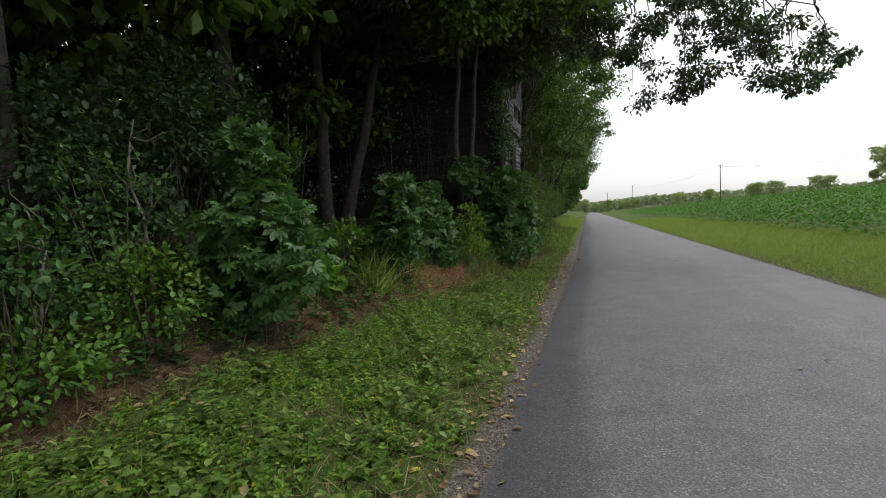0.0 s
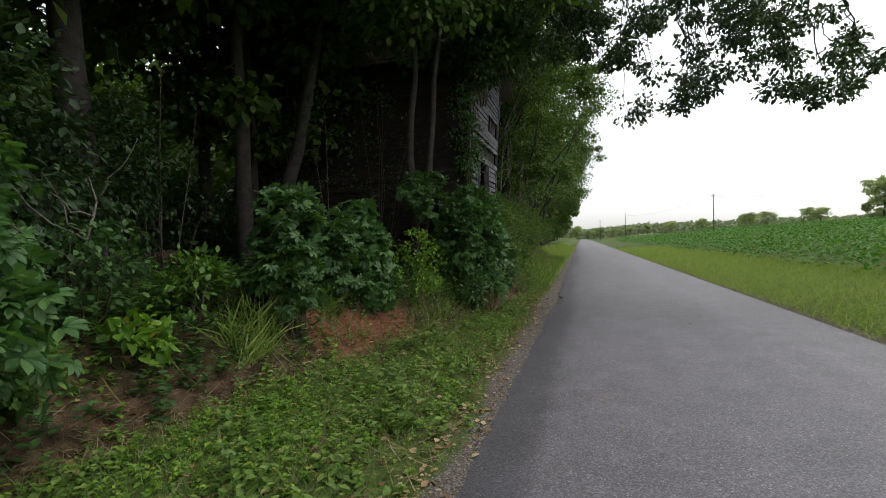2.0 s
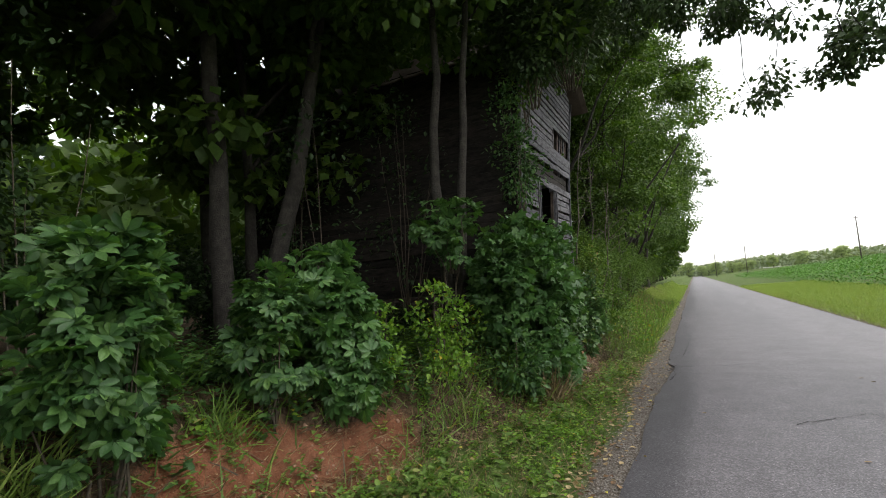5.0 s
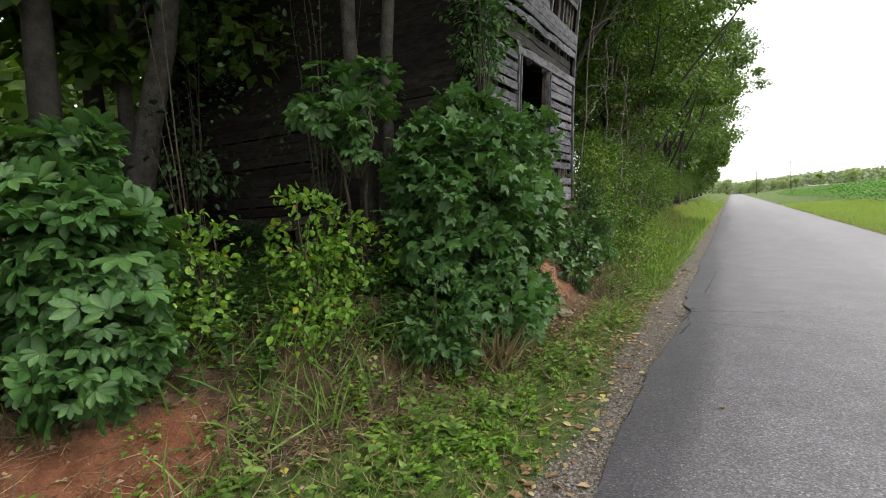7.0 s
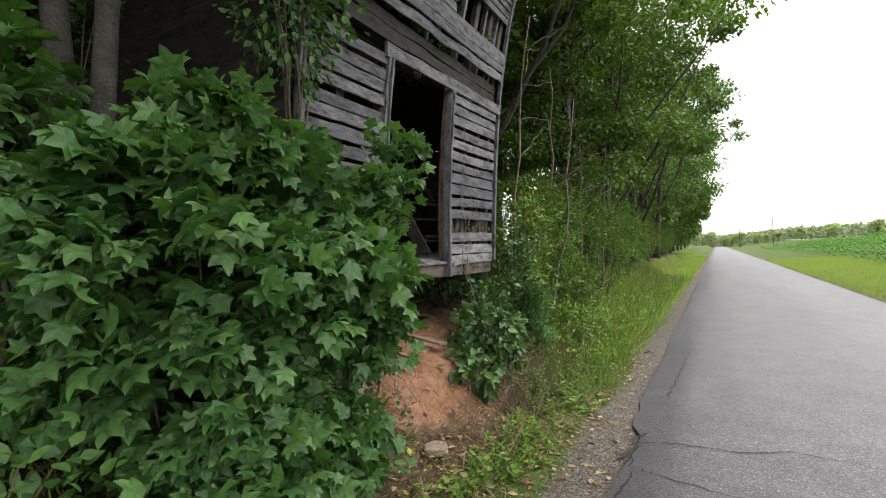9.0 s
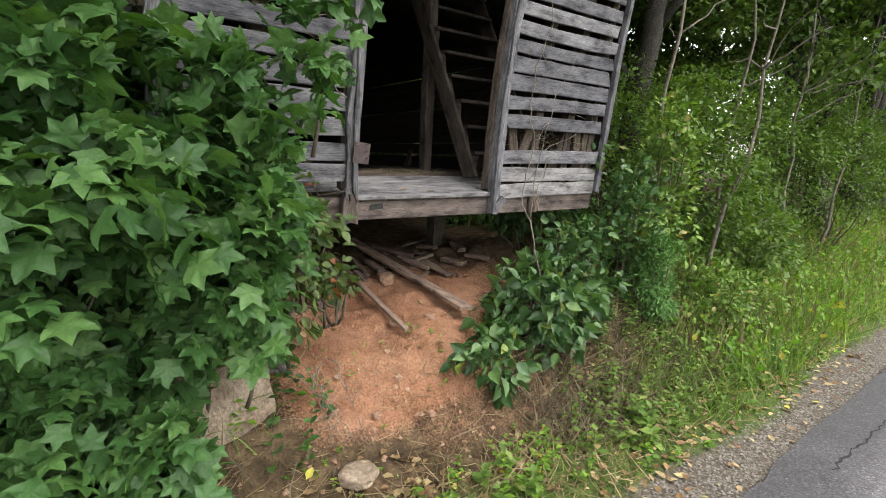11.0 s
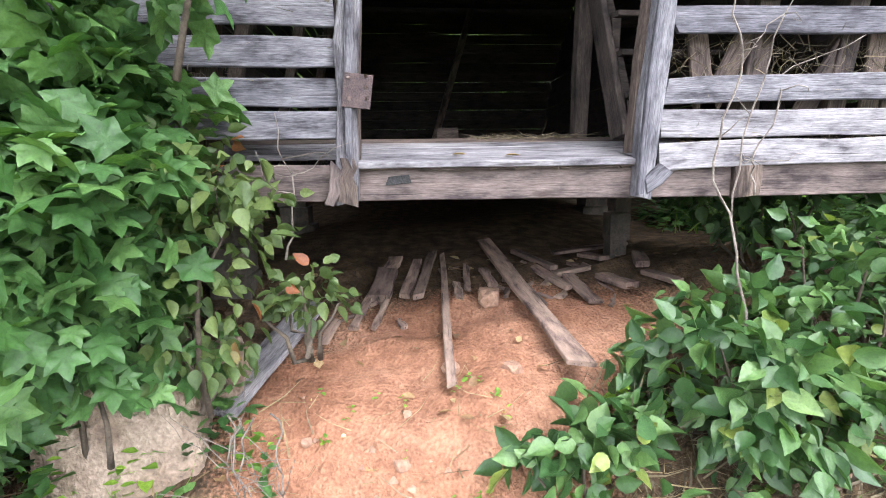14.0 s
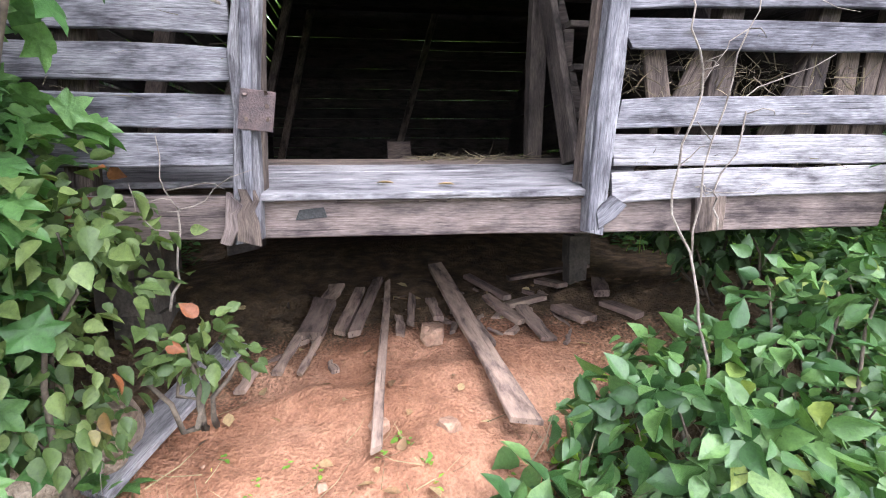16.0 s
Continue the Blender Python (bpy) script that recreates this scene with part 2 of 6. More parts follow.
M_PALE = mat_wood("bleached board", (0.09, 0.086, 0.086), (0.22, 0.212, 0.214), (0.37, 0.36, 0.365))
M_DUST = mat_wood("clay-dusted board", (0.235, 0.165, 0.125), (0.295, 0.212, 0.162), (0.36, 0.27, 0.21))
M_BARK = mat_rough("grey bark", [(0.3, (0.022, 0.019, 0.016)), (0.7, (0.062, 0.054, 0.046))], 9, 45, 0.95, 0.9, 0.02)
M_TWIG = mat_rough("twig bark", [(0.3, (0.045, 0.034, 0.024)), (0.7, (0.10, 0.078, 0.055))], 20, 90)
M_DEAD = mat_rough("dead stem", [(0.3, (0.07, 0.056, 0.045)), (0.7, (0.21, 0.18, 0.15))], 20, 90)
M_RUST = mat_rough("rusty iron", [(0.3, (0.03, 0.022, 0.022)), (0.7, (0.085, 0.055, 0.052))], 30, 150, 0.8)
M_TIN = mat_rough("rusted tin roof", [(0.3, (0.06, 0.035, 0.028)), (0.7, (0.16, 0.12, 0.10))], 2, 40, 0.7)
M_CLOD = mat_rough("clay-stained stone", [(0.3, (0.20, 0.112, 0.072)), (0.7, (0.34, 0.215, 0.150))], 12, 60, 0.95, 0.6)
M_STONE = mat_rough("pale stone", [(0.3, (0.22, 0.18, 0.15)), (0.7, (0.48, 0.43, 0.38))], 7, 60, 0.9, 0.6)
M_CONC = mat_rough("pale rubble mortar", [(0.3, (0.17, 0.12, 0.085)), (0.7, (0.36, 0.285, 0.215))], 6, 45, 0.95, 0.9, 0.03)
M_GRAVEL = mat_rough("loose gravel", [(0.3, (0.08, 0.070, 0.060)), (0.7, (0.25, 0.228, 0.205))], 30, 120)
M_TAR = mat_rough("dark crack", [(0.3, (0.012, 0.012, 0.012)), (0.7, (0.03, 0.03, 0.03))], 30, 120)
M_POLE = mat_rough("creosoted pole", [(0.3, (0.06, 0.05, 0.045)), (0.7, (0.12, 0.10, 0.09))], 4, 40)
L_STAR = mat_leaf("star leaf", (0.040, 0.103, 0.031), (0.063, 0.147, 0.045), (0.099, 0.196, 0.063), 0.42, 0.28)
L_LIME = mat_leaf("lime leaf", (0.078, 0.169, 0.023), (0.130, 0.260, 0.033), (0.221, 0.364, 0.052), 0.5, 0.38, (0.35, 0.30, 0.04))
L_VINE = mat_leaf("vine leaf", (0.027, 0.070, 0.024), (0.051, 0.114, 0.037), (0.096, 0.178, 0.060), 0.36, 0.20, (0.16, 0.21, 0.05))
L_DULL = mat_leaf("bronzed vine leaf", (0.045, 0.078, 0.026), (0.080, 0.125, 0.040), (0.12, 0.165, 0.055), 0.5, 0.3, (0.20, 0.07, 0.03))
L_BUSH = mat_leaf("undergrowth leaf", (0.025, 0.071, 0.021), (0.046, 0.115, 0.032), (0.086, 0.172, 0.046), 0.5, 0.28)
L_TREE = mat_leaf("tree leaf", (0.046, 0.094, 0.017), (0.066, 0.126, 0.022), (0.098, 0.165, 0.028), 0.55, 0.34)
L_TREE2 = mat_leaf("yellow green tree leaf", (0.054, 0.106, 0.020), (0.080, 0.146, 0.027), (0.120, 0.195, 0.038), 0.55, 0.34)
# Tree leaf darkened in colour to look backlit against the sky.
L_LIMB = mat_leaf("limb leaf darkened as backlit", (0.030, 0.058, 0.022), (0.044, 0.082, 0.028), (0.064, 0.110, 0.036), 0.5, 0.14)
# Darkened copy of the undergrowth leaf; the wood's shade is in its colour.
L_SHADE = mat_leaf("understory leaf darkened for shade", (0.018, 0.042, 0.014), (0.030, 0.066, 0.022), (0.050, 0.098, 0.032), 0.55, 0.25)
L_PINE = mat_leaf("cedar needle", (0.05, 0.125, 0.032), (0.075, 0.175, 0.045), (0.11, 0.225, 0.06), 0.6, 0.15)
# Darker copy of the lime leaf; shade on the early bushes is in its colour.
L_LIME2 = mat_leaf("lime leaf darkened for shade", (0.050, 0.120, 0.018), (0.080, 0.175, 0.026), (0.135, 0.250, 0.040), 0.5, 0.32)
L_GRASS = mat_leaf("grass blade", (0.058, 0.112, 0.021), (0.105, 0.190, 0.036), (0.185, 0.280, 0.066), 0.6, 0.3, (0.30, 0.25, 0.12))
# Lighter copy of the grass blade, with sunshine put into the colour.
L_GRASS2 = mat_leaf("verge blade lightened as sunlit", (0.155, 0.235, 0.05), (0.245, 0.345, 0.085), (0.37, 0.46, 0.15), 0.6, 0.3, (0.36, 0.30, 0.14))
# Greyed pale leaf for the horizon woods: haze is mixed into the colour.
L_HAZE = mat_leaf("far leaf paled for haze", (0.17, 0.21, 0.15), (0.22, 0.27, 0.19), (0.27, 0.32, 0.23), 0.8, 0.2)
L_DRY = mat_leaf("dry straw", (0.10, 0.070, 0.040), (0.19, 0.140, 0.085), (0.31, 0.245, 0.16), 0.8, 0.15)
L_STALK = mat_leaf("grey dead stalk", (0.05, 0.04, 0.03), (0.11, 0.09, 0.065), (0.22, 0.18, 0.13), 0.85, 0.1)
L_FALLEN = mat_leaf("fallen leaf", (0.11, 0.055, 0.03), (0.24, 0.15, 0.08), (0.42, 0.34, 0.20), 0.7, 0.1, (0.45, 0.40, 0.08))
L_CROP = mat_leaf("bean leaf", (0.042, 0.120, 0.022), (0.070, 0.180, 0.034), (0.108, 0.240, 0.052), 0.75, 0.3)
# Lifted pale to imitate haze in front of the distant trees.
L_FAR = mat_leaf("distant leaf paled for haze", (0.24, 0.29, 0.21), (0.30, 0.36, 0.26), (0.36, 0.42, 0.31), 0.8, 0.5)


# ---- builders ----
def mesh_of(name, verts, faces, mat, smooth=False, grain=None):
    me = bpy.data.meshes.new(name)
    me.from_pydata(np.asarray(verts, float).tolist(), [], [tuple(map(int, f)) for f in faces])
    me.materials.append(mat)
    if smooth:
        me.polygons.foreach_set("use_smooth", np.ones(len(me.polygons), bool))
    if grain is not None:
        a = me.attributes.new("grain", "FLOAT_VECTOR", "POINT")
        a.data.foreach_set("vector", np.asarray(grain, np.float32).ravel())
    me.update()
    return me


def fast_mesh(name, verts, faces, mat):
    """verts (n, 3) and faces (m, 3 or 4) as arrays."""
    me = bpy.data.meshes.new(name)
    k = faces.shape[1]
    me.vertices.add(len(verts))
    me.vertices.foreach_set("co", np.ascontiguousarray(verts, np.float32).ravel())
    me.loops.add(faces.size)
    me.loops.foreach_set("vertex_index", np.ascontiguousarray(faces, np.int32).ravel())
    me.polygons.add(len(faces))
    me.polygons.foreach_set("loop_start", np.arange(0, faces.size, k, dtype=np.int32))
    me.materials.append(mat)
    me.update(calc_edges=True)
    return me


def thing(name, at, label, category, group="", kind=""):
    ob = new(name)
    ob.location = at
    ob.empty_display_size = 0.2
    return tagged(ob, label, category, group, kind)


def part_of(name, me, parent, label=""):
    ob = new(name, me)
    ob.parent = parent
    return tagged(ob, label)


def lone(name, me, label, category, group="", kind=""):
    return tagged(new(name, me), label, category, group, kind)


def unit(v):
    return v / np.maximum(np.linalg.norm(v, axis=-1, keepdims=True), 1e-9)


def tube(points, radii, sides=7):
    """A tapered round limb along points."""
    P = np.asarray(points, float)
    T = unit(np.gradient(P, axis=0))
    ref = np.where(np.abs(T[:, 2:3]) > 0.9, np.array([[1.0, 0, 0]]), np.array([[0, 0, 1.0]]))
    A = unit(np.cross(T, ref))
    B = np.cross(T, A)
    ang = np.linspace(0, 2 * math.pi, sides, endpoint=False)
    ring = (np.cos(ang)[None, :, None] * A[:, None] + np.sin(ang)[None, :, None] * B[:, None]) * np.asarray(radii)[:, None, None]
    V = (P[:, None] + ring).reshape(-1, 3)
    F = []
    for i in range(len(P) - 1):
        for j in range(sides):
            k = (j + 1) % sides
            F.append((i * sides + j, i * sides + k, (i + 1) * sides + k, (i + 1) * sides + j))
    F.append(tuple(range(sides))[::-1])
    F.append(tuple((len(P) - 1) * sides + j for j in range(sides)))
    return V, F


def join(pieces):
    V, F, o = [], [], 0
    for v, f in pieces:
        V.append(np.asarray(v, float))
        F += [tuple(i + o for i in q) for q in f]
        o += len(v)
    return np.concatenate(V), F


def wobble(a, b, n, amp, rng):
    """A crooked line of n points from a to b."""
    t = np.linspace(0, 1, n)[:, None]
    P = np.asarray(a, float) * (1 - t) + np.asarray(b, float) * t
    w = np.cumsum(rng.normal(0, amp, (n, 3)), axis=0)
    w -= w[0] + (w[-1] - w[0]) * t
    return P + w


# leaf outlines: x across, y along, z off the leaf's plane
OVATE = (np.array([(0, 0, 0), (-.30, .35, .07), (-.22, .70, .05), (0, 1, -.06), (.22, .70, .05), (.30, .35, .07)]), [(0, 3, 2), (0, 2, 1), (0, 5, 4), (0, 4, 3)])
ROUND = (np.array([(0, 0, 0), (0, .5, -.05), (0, 1, -.14), (-.20, .10, .06), (-.33, .32, .12), (-.29, .58, .09), (-.11, .85, -.03), (.20, .10, .06), (.33, .32, .12), (.29, .58, .09), (.11, .85, -.03)]),
         [(0, 1, 3), (3, 1, 4), (4, 1, 5), (5, 1, 6), (6, 1, 2), (0, 7, 1), (7, 8, 1), (8, 9, 1), (9, 10, 1), (10, 2, 1)])
LANCE = (np.array([(0, 0, 0), (-.14, .45, .04), (0, 1, -.1), (.14, .45, .04)]), [(0, 2, 1), (0, 3, 2)])
DIAMOND = (np.array([(0, 0, 0), (-.36, .5, .08), (0, 1, -.05), (.36, .5, .08)]), [(0, 2, 1), (0, 3, 2)])


def star_leaf(lobes=5, deep=0.56):
    v, f = [(0, 0.30, 0.03)], []
    v.append((0, 0, 0))
    spread = radians(122)
    for i in range(lobes):
        a = -spread + 2 * spread * i / (lobes - 1)
        r = 0.72 - 0.16 * abs(a) / spread
        for da, k, z in ((-0.21, 0.80, 0.0), (0.0, 1.0, -0.10), (0.21, 0.80, 0.0)):
            v.append((math.sin(a + da) * r * k, 0.30 + math.cos(a + da) * r * k, z))
        if i < lobes - 1:
            a2 = a + spread / (lobes - 1)
            v.append((math.sin(a2) * deep * 0.72, 0.30 + math.cos(a2) * deep * 0.72, 0.05))
    k = len(v)
    ringed = [1] + list(range(2, k))
    for i in range(len(ringed)):
        f.append((0, ringed[(i + 1) % len(ringed)], ringed[i]))
    return np.array(v), f


def palm_leaf(fingers=5):
    v, f = [], []
    for i in range(fingers):
        a = radians(-75 + 150 * i / (fingers - 1))
        c, s = math.cos(a), math.sin(a)
        o = len(v)
        for x, y, z in ((0, .08, 0), (-.21, .58, .05), (-.17, .82, .02), (0, 1, -.12), (.17, .82, .02), (.21, .58, .05)):
            v.append((c * x + s * y, -s * x + c * y, z))
        f += [(o, o + 3, o + 2), (o, o + 2, o + 1), (o, o + 5, o + 4), (o, o + 4, o + 3)]
    return np.array(v), f


STAR, PALM = star_leaf(), palm_leaf()
BLADE = (np.array([(-.018, 0, 0), (.018, 0, 0), (.014, .55, .06), (-.014, .55, .06), (0, 1, .28)]), [(0, 1, 2), (0, 2, 3), (3, 2, 4)])


def leaves(name, shape, pos, axis, normal, size, mat):
    """One mesh of many leaves: each at pos, pointing along axis, facing normal."""
    tv, tf = shape
    axis = unit(axis)
    side = unit(np.cross(axis, normal))
    nrm = np.cross(side, axis)
    s = np.asarray(size)[:, None, None]
    V = pos[:, None] + s * (tv[None, :, 0:1] * side[:, None] + tv[None, :, 1:2] * axis[:, None] + tv[None, :, 2:3] * nrm[:, None])
    F = np.asarray(tf)[None] + (np.arange(len(pos)) * len(tv))[:, None, None]
    return fast_mesh(name, V.reshape(-1, 3), F.reshape(-1, 3), mat)


def cluster(rng, centres, spread, n, flat=0.75):
    """n points in soft clumps round the centres, with the way out of each clump."""
    which = rng.integers(0, len(centres), n)
    off = rng.normal(0, 1, (n, 3))
    off = unit(off) * rng.random((n, 1)) ** 0.45
    off[:, 2] *= flat
    sp = spread[which][:, None] if hasattr(spread, "__len__") else spread
    return centres[which] + off * sp, off


def leaf_turn(rng, out, n, up=0.9, droop=0.35, wild=0.42):
    """Axis and normal of leaves that hang outwards and face the light."""
    axis = out + rng.normal(0, 0.55, (n, 3))
    axis[:, 2] -= droop
    normal = rng.normal(0, wild, (n, 3)) + out * 0.45
    normal[:, 2] += up
    return axis, normal


def ellipsoid_centres(rng, n, c, r, low=-0.8):
    d = unit(rng.normal(0, 1, (n, 3)))
    d[:, 2] = np.maximum(d[:, 2], low)
    return np.asarray(c) + d * (rng.random((n, 1)) ** 0.33) * np.asarray(r)


def smooth(a, b, x):
    t = np.clip((x - a) / (b - a), 0, 1)
    return t * t * (3 - 2 * t)


# ---- lie of the land ----
ROAD_L, ROAD_R = 1.85, 6.35


def bank_foot(y):
    return np.interp(y, [-30, -14, -11, -9, -6.8, -5.5, -4.6, -2.8, -1, 3, 8, 30], [-1.4, -1.2, -0.95, -0.62, -0.14, -0.14, 0.12, 0.72, 0.95, 0.95, 0.7, 0.5])


def land(x, y):
    """Height of the ground."""
    x, y = np.asarray(x, float), np.asarray(y, float)
    foot = bank_foot(y)
    z = 0.13 * np.clip((1.6 - x) / 1.6, 0, 1.2)
    door = np.exp(-((y - 0.4) / 1.5) ** 4)
    rise = (0.76 + 0.1 * np.sin(y * 0.7)) * smooth(foot, foot - 1.25, x)
    rise_door = 0.50 * smooth(foot - 0.15, foot - 0.95, x) + 0.32 * smooth(0.05, -1.35, x)
    z = z + rise * (1 - door) + rise_door * door + 0.035 * np.clip(-1.5 - x, 0, 12)
    z = z + 0.05 * np.sin(x * 2.1 + 1.3 * y) * smooth(0.8, -0.6, x) + 0.02 * np.sin(3.1 * y + x) * smooth(1.6, 0.8, x)
    right = np.clip(x - ROAD_R, 0, None)
    z = z + 0.02 * np.minimum(right, 5) + 0.085 * np.clip(x - 11, 0, 22) + 0.01 * np.clip(x - 33, 0, 60)
    return z - 0.05 * smooth(ROAD_L - 0.25, ROAD_L + 0.3, x) * smooth(ROAD_R + 0.25, ROAD_R - 0.3, x)


def scar(x, y):
    """How bare the red clay face is where the bank has slipped."""
    u = (bank_foot(y) - x) / 1.25
    return np.exp(-(((u - 0.24 - 0.10 * np.sin(2.7 * y)) / 0.32) ** 4 + ((y + 6.1 + 0.3 * np.sin(4 * x)) / 1.35) ** 4))


def make_ground():
    xs = np.unique(np.round(np.concatenate([[-900, -400, -200, -100, -60, -40], np.arange(-30, -4, 1.0), np.arange(-4, -1.2, 0.2), np.arange(-1.2, 1.9, 0.045), np.arange(2.0, 6.4, 0.5),
                                            np.arange(6.4, 12, 0.3), np.arange(12, 40, 2.0), [45, 60, 80, 110, 160, 250, 450, 900]]), 4))
    ys = np.unique(np.round(np.concatenate([[-900, -400, -150, -80, -50], np.arange(-40, -16, 1.5), np.arange(-16, 6, 0.07), np.arange(6, 30, 0.5), np.arange(30, 140, 5.0), [160, 200, 260, 350, 500, 900, 1800]]), 4))
    X, Y = np.meshgrid(xs, ys)
    Z = land(X, Y)
    near = (X > -1.6) & (X < 1.5) & (Y > -16) & (Y < 6)
    rng = np.random.default_rng(5)
    soft = rng.normal(0, 1, X.shape)
    for _ in range(2):
        soft = (soft + np.roll(soft, 1, 0) + np.roll(soft, -1, 0) + np.roll(soft, 1, 1) + np.roll(soft, -1, 1)) / 5
    Z = Z + np.where(near, soft * 0.05 * smooth(1.5, 0.5, X), 0)
    nx, ny = len(xs), len(ys)
    V = np.stack([X, Y, Z], -1).reshape(-1, 3)
    i = (np.arange(ny - 1)[:, None] * nx + np.arange(nx - 1)[None]).ravel()
    F = np.stack([i, i + 1, i + nx + 1, i + nx], 1)
    me = fast_mesh("ground", V, F, M_GROUND)
    foot = bank_foot(Y)
    u = (foot - X) / 1.25
    wav = 0.5 + 0.5 * np.sin(Y * 1.9 + 0.8 * np.sin(Y * 3.3))
    strip = np.exp(-((u - 0.30) / 0.24) ** 2) * (0.12 + 0.30 * wav) * smooth(6, 2.5, Y)
    door = np.exp(-(((X - 0.13) / 0.39) ** 4 + ((Y - 0.20) / 0.80) ** 4)) * 0.9 + np.exp(-(((X + 0.45) / 0.55) ** 2 + ((Y - 0.6) / 1.3) ** 2)) * 0.80
    left = scar(X, Y)
    clay = np.clip(np.maximum.reduce([strip, door, left]), 0, 1)
    gravel = np.clip(smooth(1.32, 1.68, X + 0.10 * np.sin(Y * 1.7) * np.sin(Y * 0.6)) * smooth(2.2, 1.9, X) + smooth(6.9, 6.4, X) * smooth(6.0, 6.3, X), 0, 1) * 0.78
    turf = np.clip(np.maximum(smooth(foot - 0.3, foot + 0.3, X) * 0.75, smooth(30, 42, Y) * 0.9) + (X > 6.3) * 0.9, 0, 1)
    a = me.attributes.new("cover", "FLOAT_VECTOR", "POINT")
    a.data.foreach_set("vector", np.stack([clay, gravel, turf], -1).astype(np.float32).ravel())
    a = me.attributes.new("damp", "FLOAT", "POINT")
    a.data.foreach_set("value", smooth(-1.2, -2.6, Y).astype(np.float32).ravel())
    me.polygons.foreach_set("use_smooth", np.ones(len(me.polygons), bool))
    lone("ground", me, "sloping earth with red clay bank, turf and leaf litter", "ground", kind="structure")


def edge_shift(y):
    return float(np.interp(y, [-30, -11, -5, -1, -0.5, 0.3, 0.95, 1.25, 2.0], [-0.19, -0.19, -0.06, 0.0, 0.05, 0.09, 0.13, 0.02, 0.0]))


def make_road():
    ys = np.concatenate([[-400, -150, -60], np.arange(-30, 20, 0.25), np.arange(20, 60, 2.0), [80, 120, 180, 260, 400, 800]])
    rng = np.random.default_rng(8)
    jag = np.cumsum(rng.normal(0, 0.012, len(ys)))
    jag = (jag - np.convolve(jag, np.ones(25) / 25, "same")) + rng.normal(0, 0.008, len(ys))
    V, F = [], []
    us = np.linspace(0, 1, 9)
    for y, j in zip(ys, jag):
        for k, u in enumerate(us):
            x = ROAD_L + (ROAD_R - ROAD_L) * u + (j + edge_shift(y) if k == 0 else 0)
            z = 0.004 + 0.05 * (1 - (2 * u - 1) ** 2)
            V.append((x, y, z))
        V.append((ROAD_R + 0.02, y, -0.06))
        V.append((ROAD_L + j + edge_shift(y) - 0.02, y, -0.06))
    w = len(us) + 2
    for i in range(len(ys) - 1):
        for k in range(w):
            k2 = (k + 1) % w
            F.append((i * w + k, i * w + k2, (i + 1) * w + k2, (i + 1) * w + k))
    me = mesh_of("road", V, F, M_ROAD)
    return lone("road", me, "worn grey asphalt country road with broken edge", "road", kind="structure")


make_ground()
road = make_road()


# ---- the barn ----
FLOOR = 1.62


def floor_at(x):
    """The barn floor: it has sunk with the sill at the front."""
    return FLOOR + 0.115 * min(1.0, max(0.0, -x / 0.7))


def skew(y0, z):
    """Where a wall point ends up in the leaning frame."""
    d = z - FLOOR
    return y0 + 0.03 * y0 * d + 0.06 * d * abs(d)


def plank(p0, p1, across, w, th, rng, n=5, ragged=0.0, bow=0.0):
    """A sawn board from p0 to p1, of width w along 'across' and thickness th, with worn edges."""
    p0, p1 = np.asarray(p0, float), np.asarray(p1, float)
    d = unit(p1 - p0)
    a = np.asarray(across, float)
    a = unit(a - d * np.dot(a, d))
    t = np.cross(d, a)
    L = np.linalg.norm(p1 - p0)
    V, G, F = [], [], []
    o = rng.random() * 40
    ends = rng.normal(0, 0.006, 4)
    c = min(0.004, th * 0.25)
    prof = [(-w / 2 + c, -th / 2), (w / 2 - c, -th / 2), (w / 2, -th / 2 + c), (w / 2, th / 2 - c), (w / 2 - c, th / 2), (-w / 2 + c, th / 2), (-w / 2, th / 2 - c), (-w / 2, -th / 2 + c)]
    for i in range(n):
        s = i / (n - 1)
        e0, e1 = rng.normal(0, 0.0025 + ragged), rng.normal(0, 0.0025 + ragged)
        b = bow * math.sin(math.pi * s)
        for u, v in prof:
            x = s * L + ((ends[0] * u / w * 4 if i == 0 else ends[1] * u / w * 4) if i in (0, n - 1) else 0)
            uu = u + (e0 if u < 0 else e1)
            V.append(p0 + d * x + a * (uu + b) + t * v)
            G.append((s * L + o, u + o * 0.37, v + o * 0.11))
    k = len(prof)
    for i in range(n - 1):
        for j in range(k):
            q = (j + 1) % k
            F.append((i * k + j, i * k + q, (i + 1) * k + q, (i + 1) * k + j))
    F.append(tuple(range(k))[::-1])
    F.append(tuple((n - 1) * k + j for j in range(k)))
    return np.array(V), F, np.array(G)


def board(name, parent, p0, p1, across, w, th, mat, rng, label="", **kw):
    o = np.asarray(parent_at[parent.name])
    v, f, g = plank(np.asarray(p0, float) - o, np.asarray(p1, float) - o, across, w, th, rng, **kw)
    ob = part_of(name, mesh_of(name, v, f, mat, grain=g), parent, label)
    parent_at[ob.name] = o
    return ob


parent_at = {}


